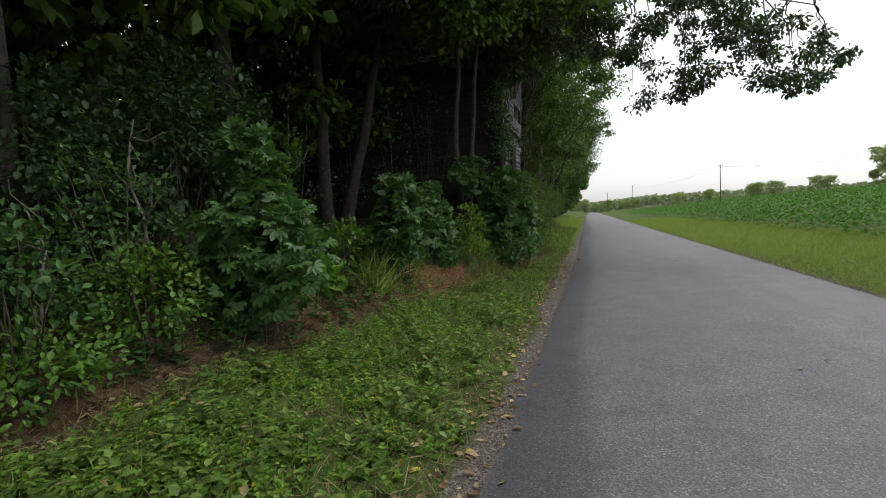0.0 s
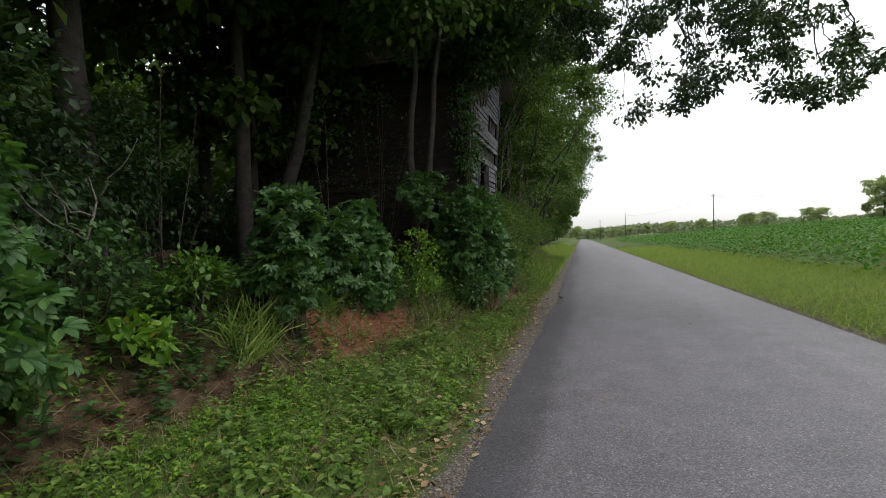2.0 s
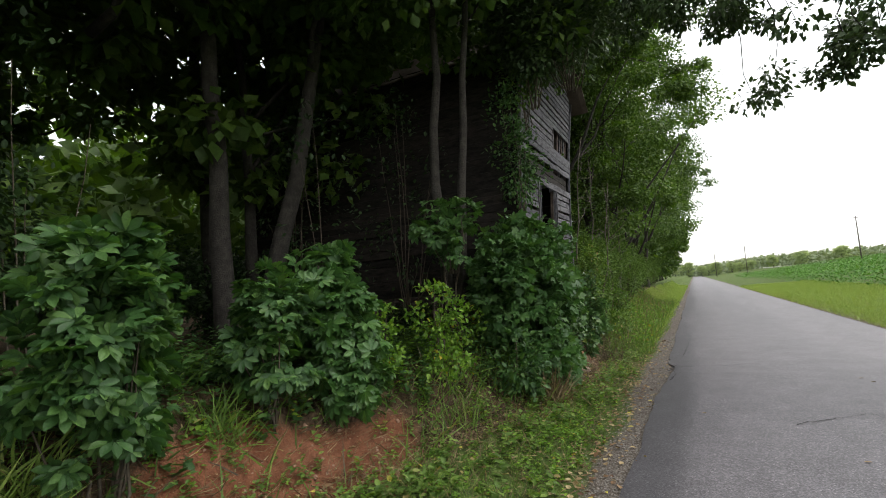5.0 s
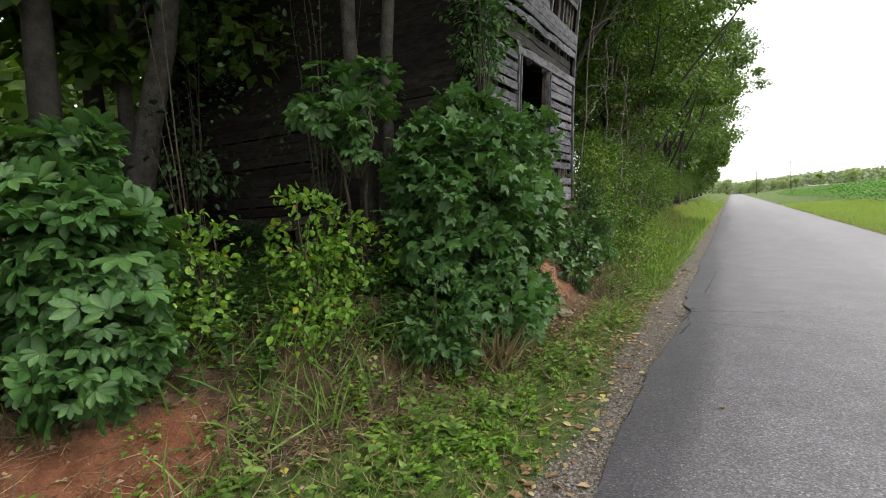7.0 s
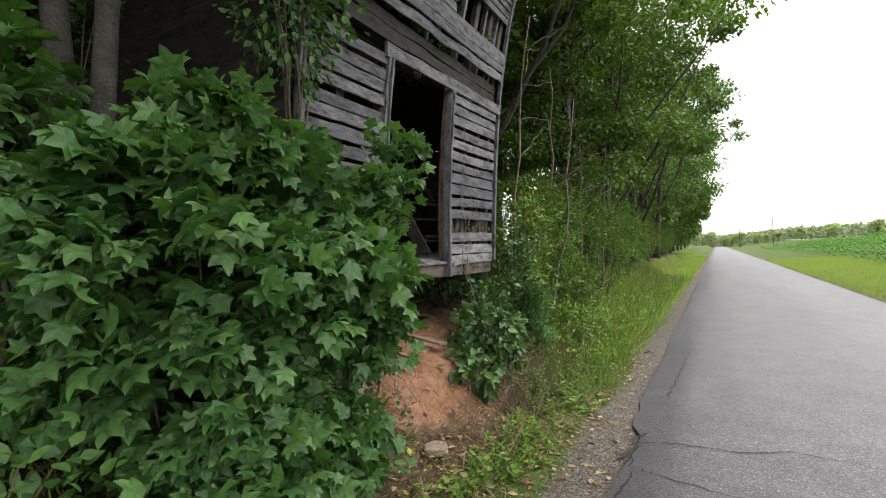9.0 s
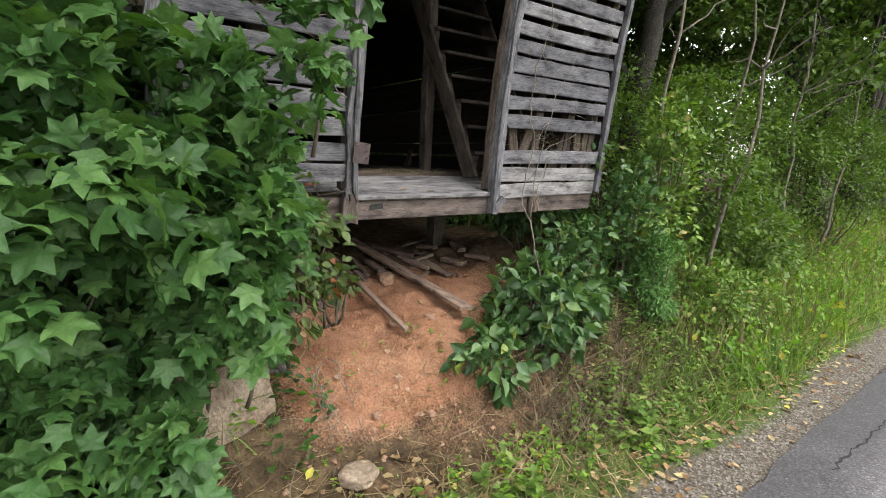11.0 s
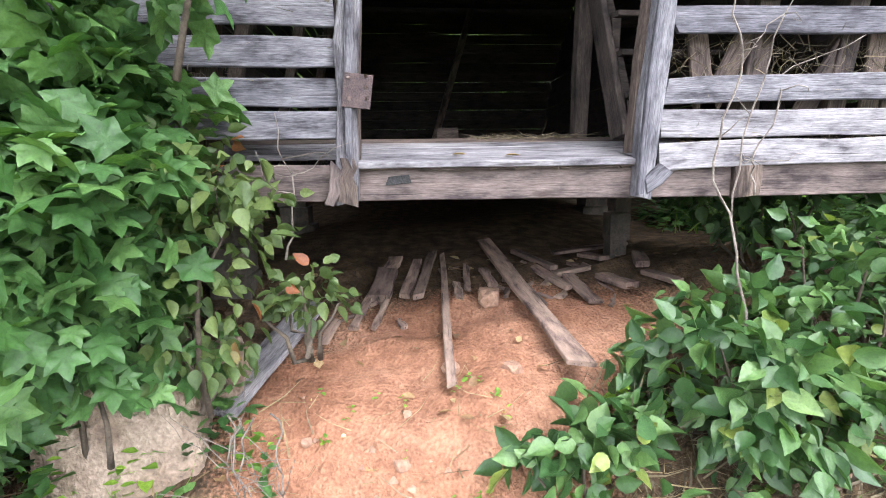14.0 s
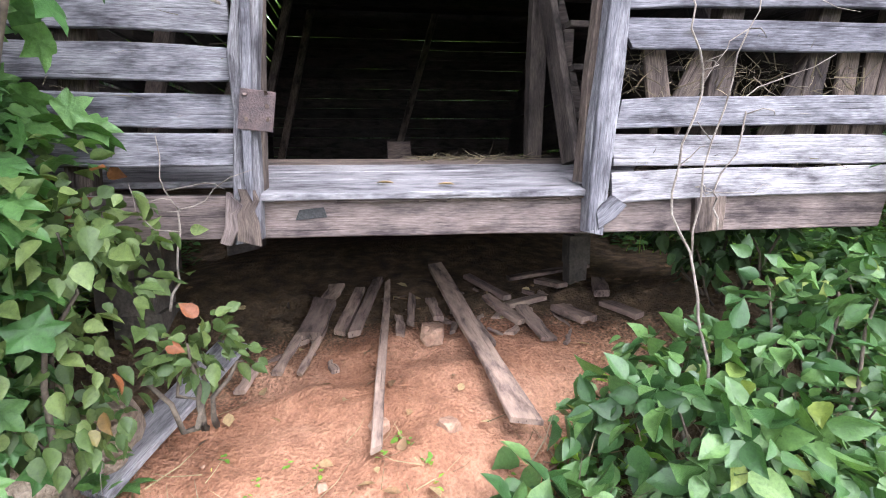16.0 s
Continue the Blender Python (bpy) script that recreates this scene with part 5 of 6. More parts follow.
# more growth along the bank
bush("bank_shrub", "leafy green shrub on the bank's edge", (-0.85, -5.85, zl(-0.85, -5.85)), (0.5, 0.45), 1.25, 420, PALM, 0.12, L_BUSH, 301, 26, 0.18, 7, droop=0.8)
bush("bank_shrub", "leafy green shrub on the bank's edge", (-1.75, -8.9, zl(-1.75, -8.9)), (0.6, 0.7), 0.95, 900, OVATE, 0.08, L_BUSH, 302, 44, 0.2, 7, droop=0.6)
bush("bank_shrub", "leafy green shrub below the bank's edge", (-1.75, -12.3, zl(-1.75, -12.3)), (0.6, 0.6), 1.3, 1100, OVATE, 0.075, L_BUSH, 303, 40, 0.2, 7)
bush("bank_shrub", "leafy green shrub on the bank's edge", (-1.5, -13.7, zl(-1.5, -13.7)), (0.6, 0.6), 1.05, 1100, OVATE, 0.075, L_BUSH, 304, 44, 0.2, 7)
bush("lime_shrub", "low bright shrub spreading at the wood's edge", (-1.45, -12.5, zl(-1.45, -12.5)), (0.55, 0.65), 0.62, 1100, OVATE, 0.062, L_LIME2, 320, 40, 0.15, 6)
bush("lime_shrub", "bright leafy weeds beside the sapling", (-0.40, -2.95, zl(-0.40, -2.95)), (0.40, 0.36), 0.72, 380, ROUND, 0.066, L_LIME, 321, 30, 0.13, 6)
bush("bank_shrub", "twiggy arching shrub in the shade", (-2.1, -11.2, zl(-2.1, -11.2)), (0.7, 0.8), 1.55, 900, OVATE, 0.07, L_BUSH, 322, 60, 0.16, 10, droop=0.5)
bush("lime_shrub", "low lime green sprays below the palmate bush", (-0.70, -4.55, zl(-0.70, -4.55)), (0.34, 0.40), 0.6, 300, ROUND, 0.06, L_LIME, 305, 26, 0.14, 6)
bush("lime_shrub", "large-leaved bright weeds at the bank's edge", (-1.25, -8.95, zl(-1.25, -8.95)), (0.36, 0.4), 0.42, 150, ROUND, 0.13, L_LIME, 306, 18, 0.16, 6)
bush("lime_shrub", "low lime green sprays at the bank's edge", (-1.35, -9.9, zl(-1.35, -9.9)), (0.4, 0.5), 0.5, 620, OVATE, 0.07, L_LIME2, 307, 30, 0.16, 6)
bush("bank_shrub", "leafy vine and weeds under the star-leaved bush", (0.35, -2.9, zl(0.35, -2.9)), (0.4, 0.6), 0.8, 1100, OVATE, 0.08, L_BUSH, 308, 34, 0.18, 6)

bush("star_leaf_bush", "tip of a star-leaved branch before the doorway", (0.50, -0.52, 1.95), (0.24, 0.28), 0.75, 150, STAR, 0.10, L_STAR, 309, 14, 0.14, -1, droop=0.6)

bush("star_leaf_bush", "low skirt of the star-leaved bush on the bank", (0.50, -1.95, 0.12), (0.38, 0.70), 0.95, 1250, STAR, 0.11, L_STAR, 312, 44, 0.18, -1, droop=0.55)

bush("star_leaf_bush", "lowest star-lobed sprays at the bank's foot", (0.56, -1.42, 0.06), (0.28, 0.38), 0.75, 420, STAR, 0.10, L_STAR, 323, 24, 0.16, -1, droop=0.55)

bush("star_leaf_bush", "star-lobed sprays drooping over the foundation slab", (0.58, -1.20, 0.40), (0.22, 0.22), 0.55, 130, STAR, 0.11, L_STAR, 325, 14, 0.14, -1, droop=0.6)

bush("star_leaf_bush", "star-lobed sprays reaching towards the clay", (0.42, -0.84, 0.72), (0.26, 0.30), 1.0, 340, STAR, 0.105, L_STAR, 326, 22, 0.15, -1, droop=0.6)

# straw and dry stems blown into the doorway and the gap between boards
rngs = np.random.default_rng(310)


def straw(name, label, n, lo, hi, size, flat=0.25):
    P = rngs.uniform(lo, hi, (n, 3))
    ax = rngs.normal(0, 1, (n, 3)) * np.array([1, 1, flat])
    return lone(name, leaves(name, BLADE, P, ax, rngs.normal(0, 1, (n, 3)), size * (0.5 + rngs.random(n)), L_STALK), label, "straw", kind="stuff")


straw("straw_litter", "dry straw scattered inside the doorway", 420, (-1.0, 0.55, FLOOR + 0.12), (-0.62, 1.12, FLOOR + 0.135), 0.10, 0.05)
straw("straw_litter", "dry stems caught behind the broken siding", 300, (-0.10, 1.28, 1.96), (-0.04, 2.3, 2.10), 0.10, 0.9)
straw("straw_litter", "dry stems hanging between the lowest boards", 90, (-0.03, 1.25, 1.69), (0.0, 2.3, 1.73), 0.07)
straw("straw_litter", "dry stems caught between the boards", 90, (-0.03, -0.9, 1.8), (0.0, -0.1, 2.4), 0.07)
for k, (x, y) in enumerate(((-0.06, 0.58), (-0.10, 0.36))):
    leaf_mesh = leaves("fallen_leaf", OVATE, np.zeros((1, 3)), np.array([[0.3, 1.0, 0.05]]), np.array([[0.1, 0.1, 1.0]]), np.array([0.07]), L_FALLEN)
    lone("fallen_leaf", leaf_mesh, "dry curled leaf lying on the threshold", "leaf", "leaves on the threshold").location = (x, y, floor_at(x) + 0.008)
board_in = np.random.default_rng(311)
v, f, g = plank((0, -0.09, 0), (0, 0.09, 0.02), (0, 0, 1), 0.16, 0.02, board_in, n=4, ragged=0.006)
lone("broken_board", mesh_of("broken_board", v, f, M_WOODD, grain=g), "broken board standing on the dark barn floor", "plank").location = (-2.2, 0.55, FLOOR + 0.20)

bush("vine_bush", "low broad-leaved vine creeping over the clay", (0.42, 0.86, 0.22), (0.26, 0.36), 0.55, 260, ROUND, 0.11, L_VINE, 312, 22, 0.13, 4, droop=0.8)
# Added bush in darkened leaf; stands in for the shaded gap under the corner.
bush("vine_bush", "vine leaves coloured dark, added to stand in for the shaded gap under the barn corner", (-0.55, 2.15, zl(-0.55, 2.15)), (0.5, 0.5), 0.75, 420, ROUND, 0.09, L_SHADE, 314, 30, 0.2, 5, droop=0.7)


# ---- ground cover ----
def field_of(name, label, cat, n, xr, yr, shape, size, mat, seed, keep=None, up=1.0, lie=0.35, lift=0.0):
    rng = np.random.default_rng(seed)
    x, y = rng.uniform(*xr, n), yr[0] + (yr[1] - yr[0]) * rng.random(n)
    if keep is not None:
        m = rng.random(n) < keep(x, y)
        x, y = x[m], y[m]
    k = len(x)
    P = np.stack([x, y, land(x, y) + lift * rng.random(k)], 1)
    ax = rng.normal(0, lie, (k, 3))
    ax[:, 2] = up
    nr = rng.normal(0, 1, (k, 3))
    if up < 0.5:
        nr = rng.normal(0, 0.3, (k, 3))
        nr[:, 2] = 1
    me = leaves(name, shape, P, ax, nr, size * (0.5 + rng.random(k)), mat)
    return lone(name, me, label, cat, kind="stuff")


def plants_of(name, label, cat, n, xr, yr, shape, size, mat, seed, keep, tall=0.15, per=9, lean=0.25):
    """Many small plants: leaves set spirally round short upright stems."""
    rng = np.random.default_rng(seed)
    x, y = rng.uniform(*xr, n), rng.uniform(*yr, n)
    m = rng.random(n) < keep(x, y)
    x, y = x[m], y[m]
    k = len(x)
    h = tall * (0.4 + 0.9 * rng.random(k))
    tilt = rng.normal(0, lean, (k, 2))
    u = (np.arange(per) + 0.6) / per
    ang = rng.uniform(0, 6.28, (k, 1)) + np.arange(per)[None] * 2.4 + rng.normal(0, 0.3, (k, per))
    P = np.stack([x[:, None] + tilt[:, :1] * h[:, None] * u, y[:, None] + tilt[:, 1:] * h[:, None] * u, land(x, y)[:, None] + h[:, None] * u], -1)
    ax = np.stack([np.cos(ang), np.sin(ang), rng.normal(0.15, 0.3, (k, per))], -1)
    nr = np.stack([-0.4 * np.cos(ang), -0.4 * np.sin(ang), np.ones((k, per))], -1) + rng.normal(0, 0.2, (k, per, 3))
    s = size * (0.7 + 0.6 * rng.random((k, 1))) * (1.15 - 0.5 * u)[None] * np.ones((k, per))
    me = leaves(name, shape, P.reshape(-1, 3), ax.reshape(-1, 3), nr.reshape(-1, 3), s.ravel(), mat)
    return lone(name, me, label, cat, kind="stuff")


def under_barn(x, y):
    return (x < 0.15) & (x > -6.3) & (y > -1.2) & (y < 2.5)


def patch(x, y, s=1.0):
    return 0.5 + 0.5 * np.sin(2.3 * s * x + 1.7 * np.sin(1.3 * s * y)) * np.sin(1.9 * s * y + 1.1 * np.sin(2.1 * s * x))


def verge(x, y):
    f = bank_foot(y)
    return smooth(f - 0.25, f + 0.15, x) * smooth(1.60, 0.95, x) * (0.35 + 0.65 * patch(x, y)) * (1 - 0.9 * np.exp(-(((x - 0.4) / 0.6) ** 2 + ((y - 0.1) / 1.0) ** 2)))


def upper(x, y):
    f = bank_foot(y)
    bare = np.exp(-(((x - 0.1) / 0.75) ** 2 + ((y - 0.3) / 1.1) ** 2))
    return np.where(under_barn(x, y), 0, 1) * smooth(f - np.where(y < -7.2, 0.02, 0.28), f - np.where(y < -7.2, 0.55, 0.85), x) * (0.3 + 0.7 * patch(x, y, 1.4)) * (1 - np.clip(bare * 1.2, 0, 1)) * (1 - 0.80 * scar(x, y))


field_of("verge_grass", "short mown green verge grass", "grass", 60000, (-1.2, 1.65), (-15.5, 7), BLADE, 0.12, L_GRASS, 201, verge, 1.0, 0.65)
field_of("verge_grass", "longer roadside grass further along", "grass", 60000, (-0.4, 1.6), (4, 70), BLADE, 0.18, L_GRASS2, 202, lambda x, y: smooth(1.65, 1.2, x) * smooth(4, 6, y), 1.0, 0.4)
plants_of("verge_clover", "low clover and broad-leaved weeds in the verge", "weeds", 13000, (-1.4, 1.6), (-15.5, 7), ROUND, 0.05, L_LIME, 203, lambda x, y: verge(x, y) * (0.15 + patch(x + 3, y, 0.8)), 0.10, 7)
plants_of("verge_weeds", "leafy green weeds in the verge turf", "weeds", 5600, (-1.4, 1.5), (-15.5, 7), OVATE, 0.085, L_GRASS, 215, lambda x, y: verge(x, y) * patch(x, y + 5, 1.2), 0.17, 9)
plants_of("clay_seedlings", "tiny green seedlings on the bare clay", "weeds", 80, (-0.05, 0.8), (-0.7, 1.2), OVATE, 0.032, L_LIME, 216, lambda x, y: 0.5 + 0 * x, 0.04, 4)
plants_of("bank_weeds", "leafy weeds on the bank", "weeds", 8000, (-3.0, 0.9), (-15.5, 8), OVATE, 0.09, L_BUSH, 204, upper, 0.34, 11)
plants_of("bright_weeds", "bright low weeds along the bank", "weeds", 5200, (-2.0, 1.0), (-15.5, 8), OVATE, 0.075, L_LIME, 213, lambda x, y: upper(x + 0.12, y) * patch(x + 5, y, 1.1), 0.24, 9)
plants_of("broad_weeds", "broad-leaved weeds at the bank's foot", "weeds", 1300, (-1.6, 1.0), (-15.5, 6), STAR, 0.10, L_STAR, 214, lambda x, y: upper(x + 0.1, y) * patch(x + 2, y + 3, 1.3), 0.3, 7)
field_of("bank_grass", "rank grass tufts on the bank", "grass", 24000, (-2.5, 1.2), (-15.5, 12), BLADE, 0.24, L_GRASS, 205, lambda x, y: upper(x, y) * patch(x, y + 2, 0.7), 1.0, 0.6)
field_of("dry_straw", "dry straw and dead stems on the bank", "straw", 52000, (-1.6, 1.5), (-15.5, 6), BLADE, 0.16, L_DRY, 206,
         lambda x, y: np.exp(-((x - bank_foot(y) + 0.15) / 0.4) ** 2) * (0.9 - 0.9 * np.exp(-(((x - 0.25) / 0.6) ** 4 + ((y - 0.2) / 0.95) ** 4))) * (1 - 0.25 * scar(x, y)) + 0.30 * smooth(1.75, 1.4, x) * smooth(-0.2, 0.6, x), 0.12, 0.9, 0.03)
field_of("fallen_leaves", "brown and yellow fallen leaves", "leaves", 13000, (-1.4, 1.95), (-15.5, 5), OVATE, 0.055, L_FALLEN, 207,
         lambda x, y: 0.12 + 0.8 * np.exp(-((x - 1.45) / 0.22) ** 2) + 0.7 * np.exp(-((x - bank_foot(y)) / 0.25) ** 2), 0.1, 1.0, 0.02)
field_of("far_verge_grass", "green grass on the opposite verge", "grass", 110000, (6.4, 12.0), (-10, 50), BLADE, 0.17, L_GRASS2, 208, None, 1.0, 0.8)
field_of("bean_field", "wide green field of bean plants", "crop", 210000, (11.0, 46.0), (-8, 130), DIAMOND, 0.17, L_CROP, 209,
         lambda x, y: (0.55 + 0.45 * np.sin((x + 0.02 * y) * 2 * math.pi / 0.8)) * np.clip(60 / (20 + np.abs(y) + x), 0.15, 1), 0.4, 0.8, 0.85)
field_of("shoulder_gravel", "loose gravel along the road edge", "gravel", 16000, (1.25, 1.9), (-15, 6), (np.array([(-.5, -.5, 0), (.5, -.4, 0), (.4, .5, 0), (-.4, .4, 0), (0, 0, .6)]), [(0, 1, 4), (1, 2, 4), (2, 3, 4), (3, 0, 4)]),
         0.014, M_GRAVEL, 210, lambda x, y: smooth(1.35, 1.75, x), 0.05, 1.0, 0.004)


# cracks in the asphalt
def crack(pts, w, seed):
    rng = np.random.default_rng(seed)
    P = []
    for a, b in zip(pts[:-1], pts[1:]):
        n = max(3, int(math.dist(a, b) / 0.05))
        for i in range(n):
            t = i / n
            P.append((a[0] + (b[0] - a[0]) * t + rng.normal(0, 0.01), a[1] + (b[1] - a[1]) * t + rng.normal(0, 0.01)))
    P.append(pts[-1])
    V, F = [], []
    for i, (x, y) in enumerate(P):
        q = P[min(i + 1, len(P) - 1)]
        p = P[max(i - 1, 0)]
        d = unit(np.array([q[0] - p[0], q[1] - p[1]]))
        ww = w * (0.35 + rng.random()) * (1 - 0.7 * i / len(P))
        u = (x - ROAD_L) / (ROAD_R - ROAD_L)
        z = 0.010 + 0.05 * (1 - (2 * u - 1) ** 2)
        V += [(x - d[1] * ww, y + d[0] * ww, z), (x + d[1] * ww, y - d[0] * ww, z)]
    F = [(2 * i, 2 * i + 1, 2 * i + 3, 2 * i + 2) for i in range(len(P) - 1)]
    part_of("crack", mesh_of("crack", V, F, M_TAR), road, "dark open crack")


crack([(1.88, 0.45), (1.99, 0.70), (1.93, 0.86), (2.02, 1.05)], 0.020, 1)
crack([(1.98, 0.80), (2.3, 0.86), (2.75, 0.80), (3.1, 0.95), (3.9, 0.7)], 0.009, 5)
crack([(2.07, 0.23), (2.5, 0.05), (2.99, -0.06), (3.5, -0.45)], 0.006, 6)
crack([(1.95, -0.4), (2.02, 0.1), (1.97, 0.5)], 0.012, 2)
crack([(3.2, -2.9), (3.9, -2.4), (4.6, -2.5)], 0.008, 3)
crack([(2.1, 2.2), (2.15, 3.4), (2.2, 4.8)], 0.008, 4)


# utility poles and the distance
def pole(x, y, h):
    ob = thing("utility_pole", (x, y, zl(x, y)), "thin dark wooden utility pole in the field", "utility pole", "utility poles")
    v, f = tube([(0, 0, -0.5), (0, 0, h * 0.5), (0, 0, h)], [0.10, 0.09, 0.07], 8)
    part_of("shaft", mesh_of("shaft", v, f, M_POLE, True), ob)
    v, f = tube([(-0.45, 0, h - 0.3), (0.45, 0, h - 0.3)], [0.04, 0.04], 4)
    part_of("crossarm", mesh_of("crossarm", v, f, M_POLE), ob)
    return ob


pole(26.7, 92.7, 7.6)
pole(15.5, 150.0, 8)
pole(9.5, 190.0, 8)
wire = []
for (x0, y0), (x1, y1) in (((26.7, 92.7), (70, 80)), ((26.7, 92.7), (15.5, 150))):
    for o in (-0.4, 0.4):
        t = np.linspace(0, 1, 14)
        za, zb = zl(x0, y0) + 7.1, zl(x1, y1) + 7.2
        wire.append(tube(np.stack([x0 + (x1 - x0) * t + o, y0 + (y1 - y0) * t, za + (zb - za) * t - 4 * t * (1 - t) * 1.0], 1), np.full(14, 0.007), 4))
v, f = join(wire)
lone("power_line", mesh_of("power_line", v, f, M_POLE), "thin sagging power lines above the field", "cable")
far = tree("distant_tree", "round-topped tree beyond the field, haze put into its leaf colour", (66, 118, zl(66, 118)), 10, 0.25, (6.2, (4.3, 4.0, 4.6)), 3000, 0.6, L_FAR, 91, (0.3, 0), 10, clumps=24, low=0.2, spread=1.25)
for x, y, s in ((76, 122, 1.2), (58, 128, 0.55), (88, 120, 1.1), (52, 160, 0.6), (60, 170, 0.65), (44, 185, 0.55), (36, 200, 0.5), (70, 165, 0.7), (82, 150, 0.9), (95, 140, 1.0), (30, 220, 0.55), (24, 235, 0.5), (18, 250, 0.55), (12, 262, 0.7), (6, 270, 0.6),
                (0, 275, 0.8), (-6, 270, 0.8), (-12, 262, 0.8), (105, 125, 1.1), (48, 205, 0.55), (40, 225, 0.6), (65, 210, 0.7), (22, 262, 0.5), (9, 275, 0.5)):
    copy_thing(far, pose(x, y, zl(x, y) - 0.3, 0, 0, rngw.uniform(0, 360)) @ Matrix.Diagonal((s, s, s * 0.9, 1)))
far_wood = field_of("far_wood", "line of woods along the horizon, haze put into its leaf colour", "woods", 26000, (-120, 220), (280, 340), DIAMOND, 1.5, L_HAZE, 92, None, 0.6, 0.8, 5.5)

field_of("tall_weeds", "tall bright weeds and grass beyond the barn", "weeds", 15000, (-0.4, 1.35), (2.9, 16), OVATE, 0.055, L_LIME, 211, lambda x, y: patch(x, y + 1, 0.9), 0.5, 0.8, 0.35)
field_of("tall_grass", "tall seeding grass beyond the barn", "grass", 12000, (-0.4, 1.4), (2.9, 22), BLADE, 0.34, L_GRASS, 212, lambda x, y: 0.3 + 0.7 * patch(x + 1, y, 0.8), 1.0, 0.45)

# Leaf belt added past the near trees to shut out the horizon sky.
field_of("far_woodland", "woodland belt beyond the near trees, added to block horizon sky", "woods", 52000, (-46, -23), (-60, 60), DIAMOND, 1.0, L_TREE, 93, None, 0.5, 0.9, 11.0)
# Unseen trees behind the walk's start, added to block light from there.
for x, y in ((-3.5, -27), (-4.5, -32), (-3.2, -38), (-8, -30), (-9, -38)):
    plant(int(rngw.integers(0, 3)), x, y, 1.05)

field_of("dry_stems", "tall dry stems among the roadside grass", "weeds", 5000, (-0.3, 1.3), (2.9, 20), BLADE, 0.34, L_DRY, 217, lambda x, y: 0.3 + 0.7 * patch(x, y + 4, 0.9), 1.0, 0.4)

field_of("grass_tuft", "arching clump of broad-bladed grass on the bank", "grass", 260, (-1.1, -0.75), (-8.1, -7.5), BLADE, 0.42, L_GRASS2, 218, None, 0.8, 0.7)
field_of("grass_tuft", "drooping clump of broad-bladed grass above the clay", "grass", 160, (-0.95, -0.75), (-6.5, -6.2), BLADE, 0.30, L_GRASS, 238, None, 0.8, 0.7)
field_of("grass_tuft", "dry arching grass clump at the bank's foot", "grass", 220, (0.45, 0.75), (-2.6, -2.2), BLADE, 0.4, L_DRY, 219, None, 1.0, 0.7)

# a few leaves blown on the asphalt
rngr = np.random.default_rng(220)
rx, ry = rngr.uniform(1.95, 4.6, 16), rngr.uniform(-14, 2, 16)
ru = (rx - ROAD_L) / (ROAD_R - ROAD_L)
for k in range(16):
    one = leaves("fallen_leaf", OVATE, np.zeros((1, 3)), np.array([[math.cos(k * 2.1), math.sin(k * 2.1), 0.05]]), np.array([[0.1, 0.1, 1.0]]), np.array([0.06]), L_FALLEN)
    leaf_ob = lone("fallen_leaf", one, "pale dry leaf lying on the asphalt", "leaf", "leaves on the road")
    leaf_ob.location = (rx[k], ry[k], 0.011 + 0.05 * (1 - (2 * ru[k] - 1) ** 2))

PYRAMID = (np.array([(-.5, -.5, 0), (.5, -.4, 0), (.4, .5, 0), (-.4, .4, 0), (.1, 0, .6)]), [(0, 1, 4), (1, 2, 4), (2, 3, 4), (3, 0, 4)])
field_of("clay_clods", "crumbled clay clods on the bank", "clods", 1700, (-1.2, 0.95), (-9, 2.2), PYRAMID, 0.028, M_CLOD, 221, lambda x, y: np.exp(-((x - bank_foot(y) + 0.38) / 0.35) ** 2), 0.05, 1.0, 0.0)
field_of("bank_twigs", "dead twigs and roots on the bank", "twigs", 700, (-1.2, 1.2), (-12, 3), BLADE, 0.26, L_STALK, 222, lambda x, y: np.exp(-((x - bank_foot(y) + 0.25) / 0.4) ** 2), 0.25, 1.0, 0.02)


plants_of("bank_seedlings", "small green seedlings on the slipped clay", "weeds", 420, (-1.0, 0.1), (-7.6, -4.6), OVATE, 0.05, L_GRASS, 239, lambda x, y: scar(x, y) * patch(x, y, 2.2) ** 2, 0.10, 7)
field_of("root_litter", "dead roots and straw lying on the slipped clay", "twigs", 1500, (-1.1, 0.1), (-7.6, -4.6), BLADE, 0.20, L_DRY, 240, lambda x, y: scar(x, y) * (0.3 + 0.7 * patch(x + 1, y, 1.8)), 0.1, 1.0, 0.015)


# rank growth on the bank before the barn
def band(x, y):
    f = bank_foot(y)
    return smooth(f - 1.0, f - 0.7, x) * smooth(f + 0.05, f - 0.25, x) * (1 - 0.85 * scar(x, y))


plants_of("bank_weeds", "mixed leafy weeds on the brown bank", "weeds", 900, (-1.2, 1.0), (-7.5, -2.2), OVATE, 0.065, L_GRASS, 230, lambda x, y: band(x, y) * patch(x, y + 1, 1.3), 0.28, 11)
plants_of("bright_weeds", "bright low weeds on the brown bank", "weeds", 900, (-1.2, 1.0), (-8, -2.0), ROUND, 0.06, L_LIME, 231, lambda x, y: band(x, y) * patch(x + 2, y, 1.2), 0.22, 9)
field_of("bank_grass", "long thin grass on the brown bank", "grass", 5200, (-1.2, 1.0), (-8, -1.6), BLADE, 0.30, L_GRASS, 232, lambda x, y: band(x, y) * patch(x, y + 3, 0.9), 1.0, 0.7)
field_of("dead_stalks", "thin dead stalks standing on the bank", "stalks", 3600, (-1.2, 1.1), (-8, 2.4), BLADE, 0.26, L_STALK, 233, lambda x, y: band(x, y) * (0.3 + 0.7 * patch(x + 1, y, 1.0)) * np.where((y > -0.6) & (y < 1.2), 0.1, 1), 0.8, 0.9)
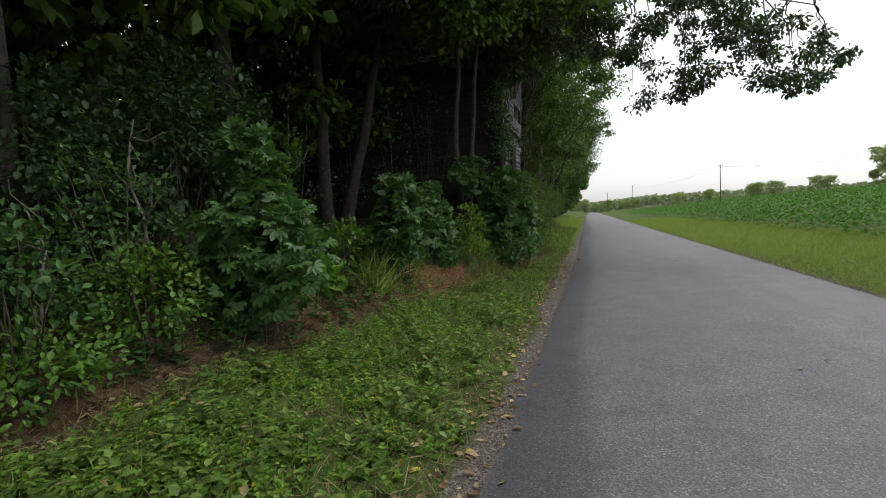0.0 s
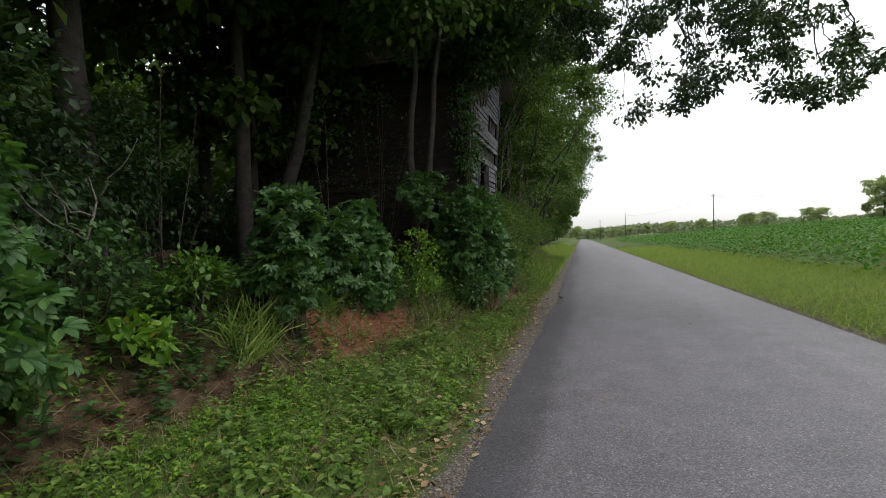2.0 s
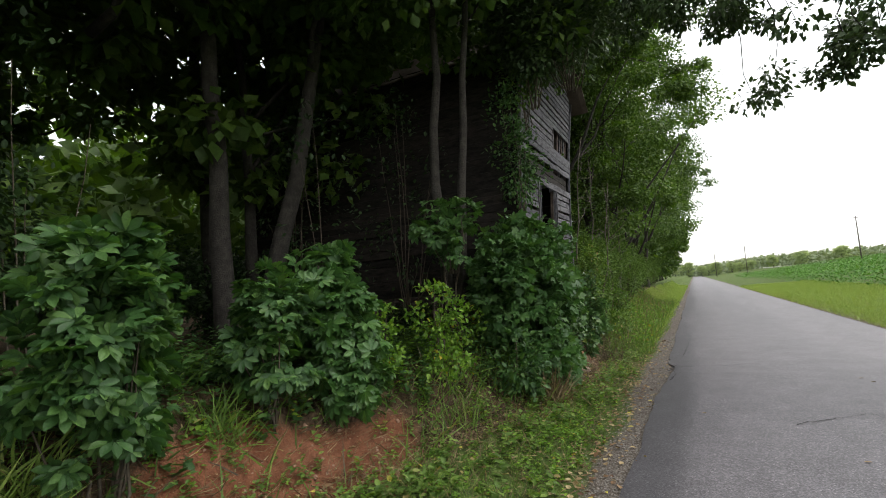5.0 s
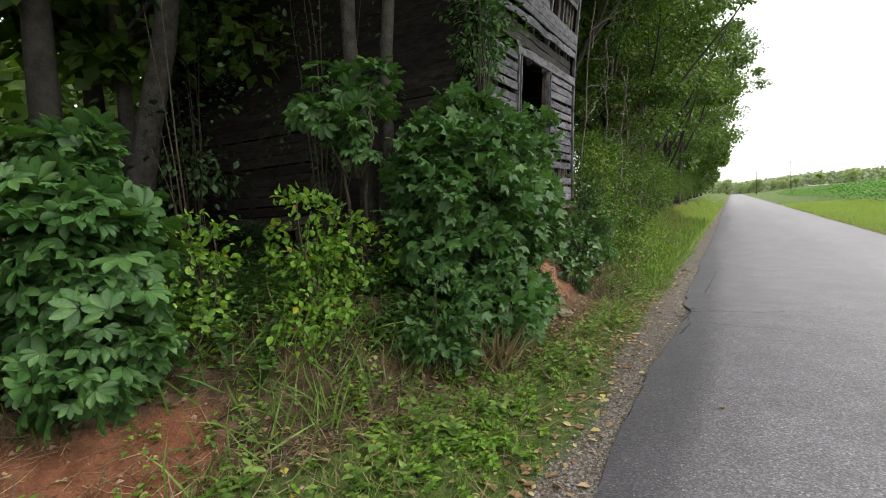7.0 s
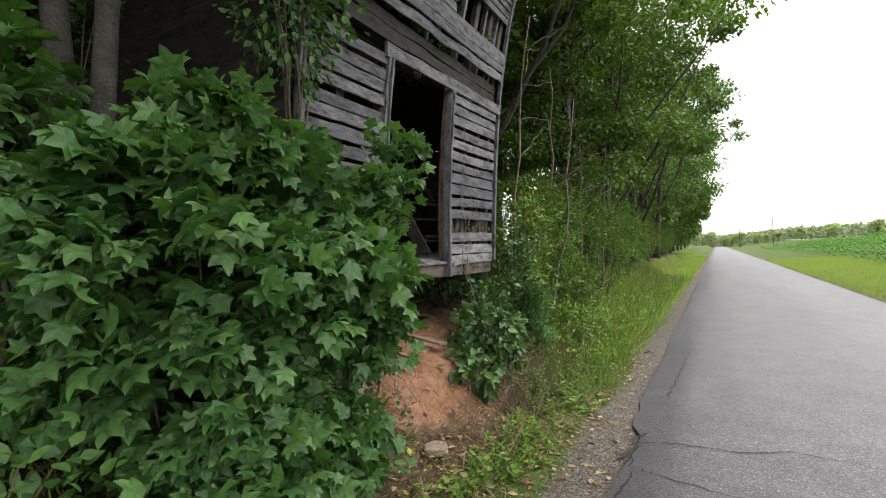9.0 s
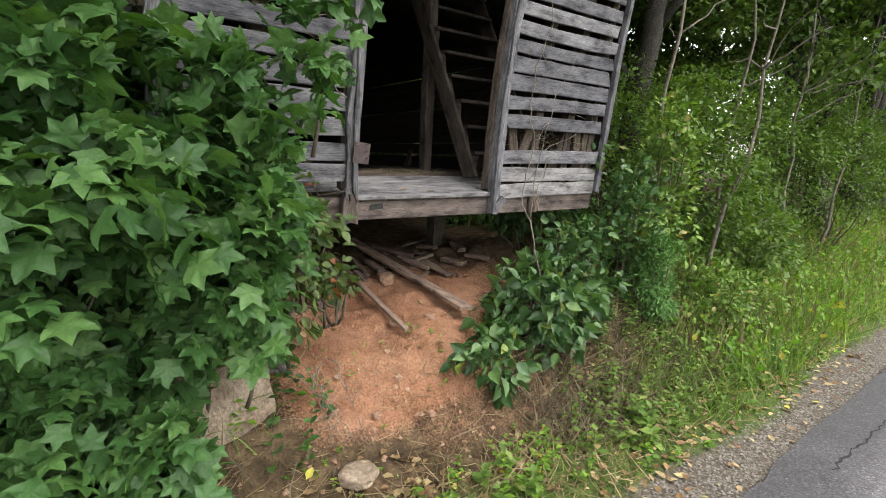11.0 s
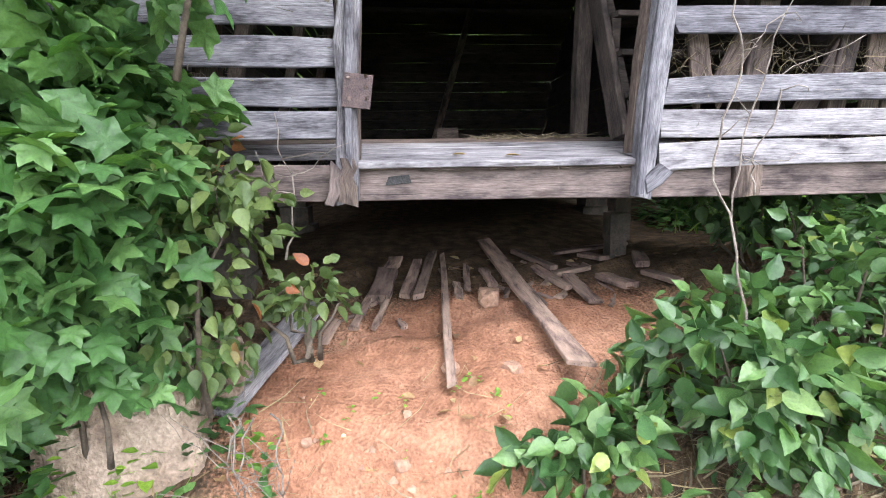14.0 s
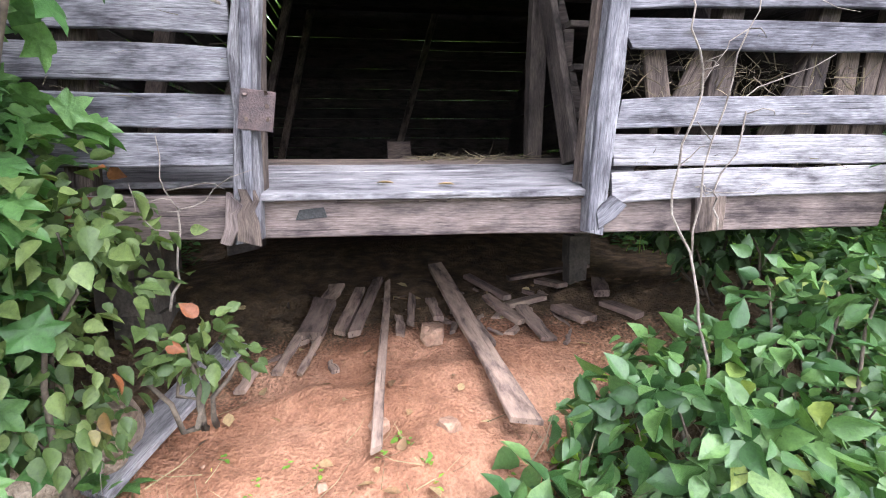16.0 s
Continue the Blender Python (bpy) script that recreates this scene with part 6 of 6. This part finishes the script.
field_of("leaf_litter", "russet dead leaves in the bank's hollow", "leaves", 1800, (0.2, 1.1), (-3.2, 0.0), OVATE, 0.05, L_FALLEN, 234, lambda x, y: np.exp(-((x - bank_foot(y) + 0.15) / 0.22) ** 2), 0.15, 1.0, 0.03)
field_of("verge_edge", "dry tan grass along the far road edge", "grass", 9000, (6.35, 7.3), (-6, 40), BLADE, 0.10, L_DRY, 235, lambda x, y: smooth(7.3, 6.5, x), 0.8, 0.9)

# leaf layer over the wood behind the near trees, added to keep sky light out
rngc = np.random.default_rng(240)
cx, cy = rngc.uniform(-24, -3.4, 30000), rngc.uniform(-36, 24, 30000)
open_sky = ((cx > -7.2) & (cy > -2.2) & (cy < 3.6)) | ((cx < -8.0) & (cy > -4.2) & (cy < 6.5))
cx, cy = cx[~open_sky], cy[~open_sky]
cn = len(cx)
canopy = leaves("woodland_canopy", DIAMOND, np.stack([cx, cy, 8.6 + 3.4 * rngc.random(cn) + 0.5 * np.sin(cx) * np.sin(cy * 0.8)], 1), rngc.normal(0, 1, (cn, 3)) * np.array([1, 1, 0.4]), rngc.normal(0, 0.5, (cn, 3)) + np.array([0, 0, 1]), 0.55 * (0.6 + 0.8 * rngc.random(cn)), L_TREE)
lone("woodland_canopy", canopy, "leaf layer added over the wood to block sky light", "canopy", kind="stuff")

field_of("dead_stalks", "matted grey dead stalks beside the clay", "stalks", 5200, (0.1, 1.15), (0.75, 3.2), BLADE, 0.20, L_STALK, 236, lambda x, y: (0.35 + 0.65 * patch(x + 2, y, 1.4)) * smooth(0.75, 1.15, y) * smooth(1.2, 0.9, x), 0.35, 0.9, 0.03)
plants_of("bank_weeds", "small green weeds among the dead stalks", "weeds", 620, (0.25, 1.35), (1.1, 4.4), OVATE, 0.055, L_GRASS, 237, lambda x, y: patch(x, y + 2, 1.6) * smooth(1.0, 2.4, y), 0.24, 10)
field_of("bank_grass", "green grass tufts among the dead stalks", "grass", 2600, (0.5, 1.5), (1.6, 4.4), BLADE, 0.22, L_GRASS, 241, lambda x, y: patch(x + 1, y, 1.3) * smooth(1.4, 2.6, y), 1.0, 0.6)
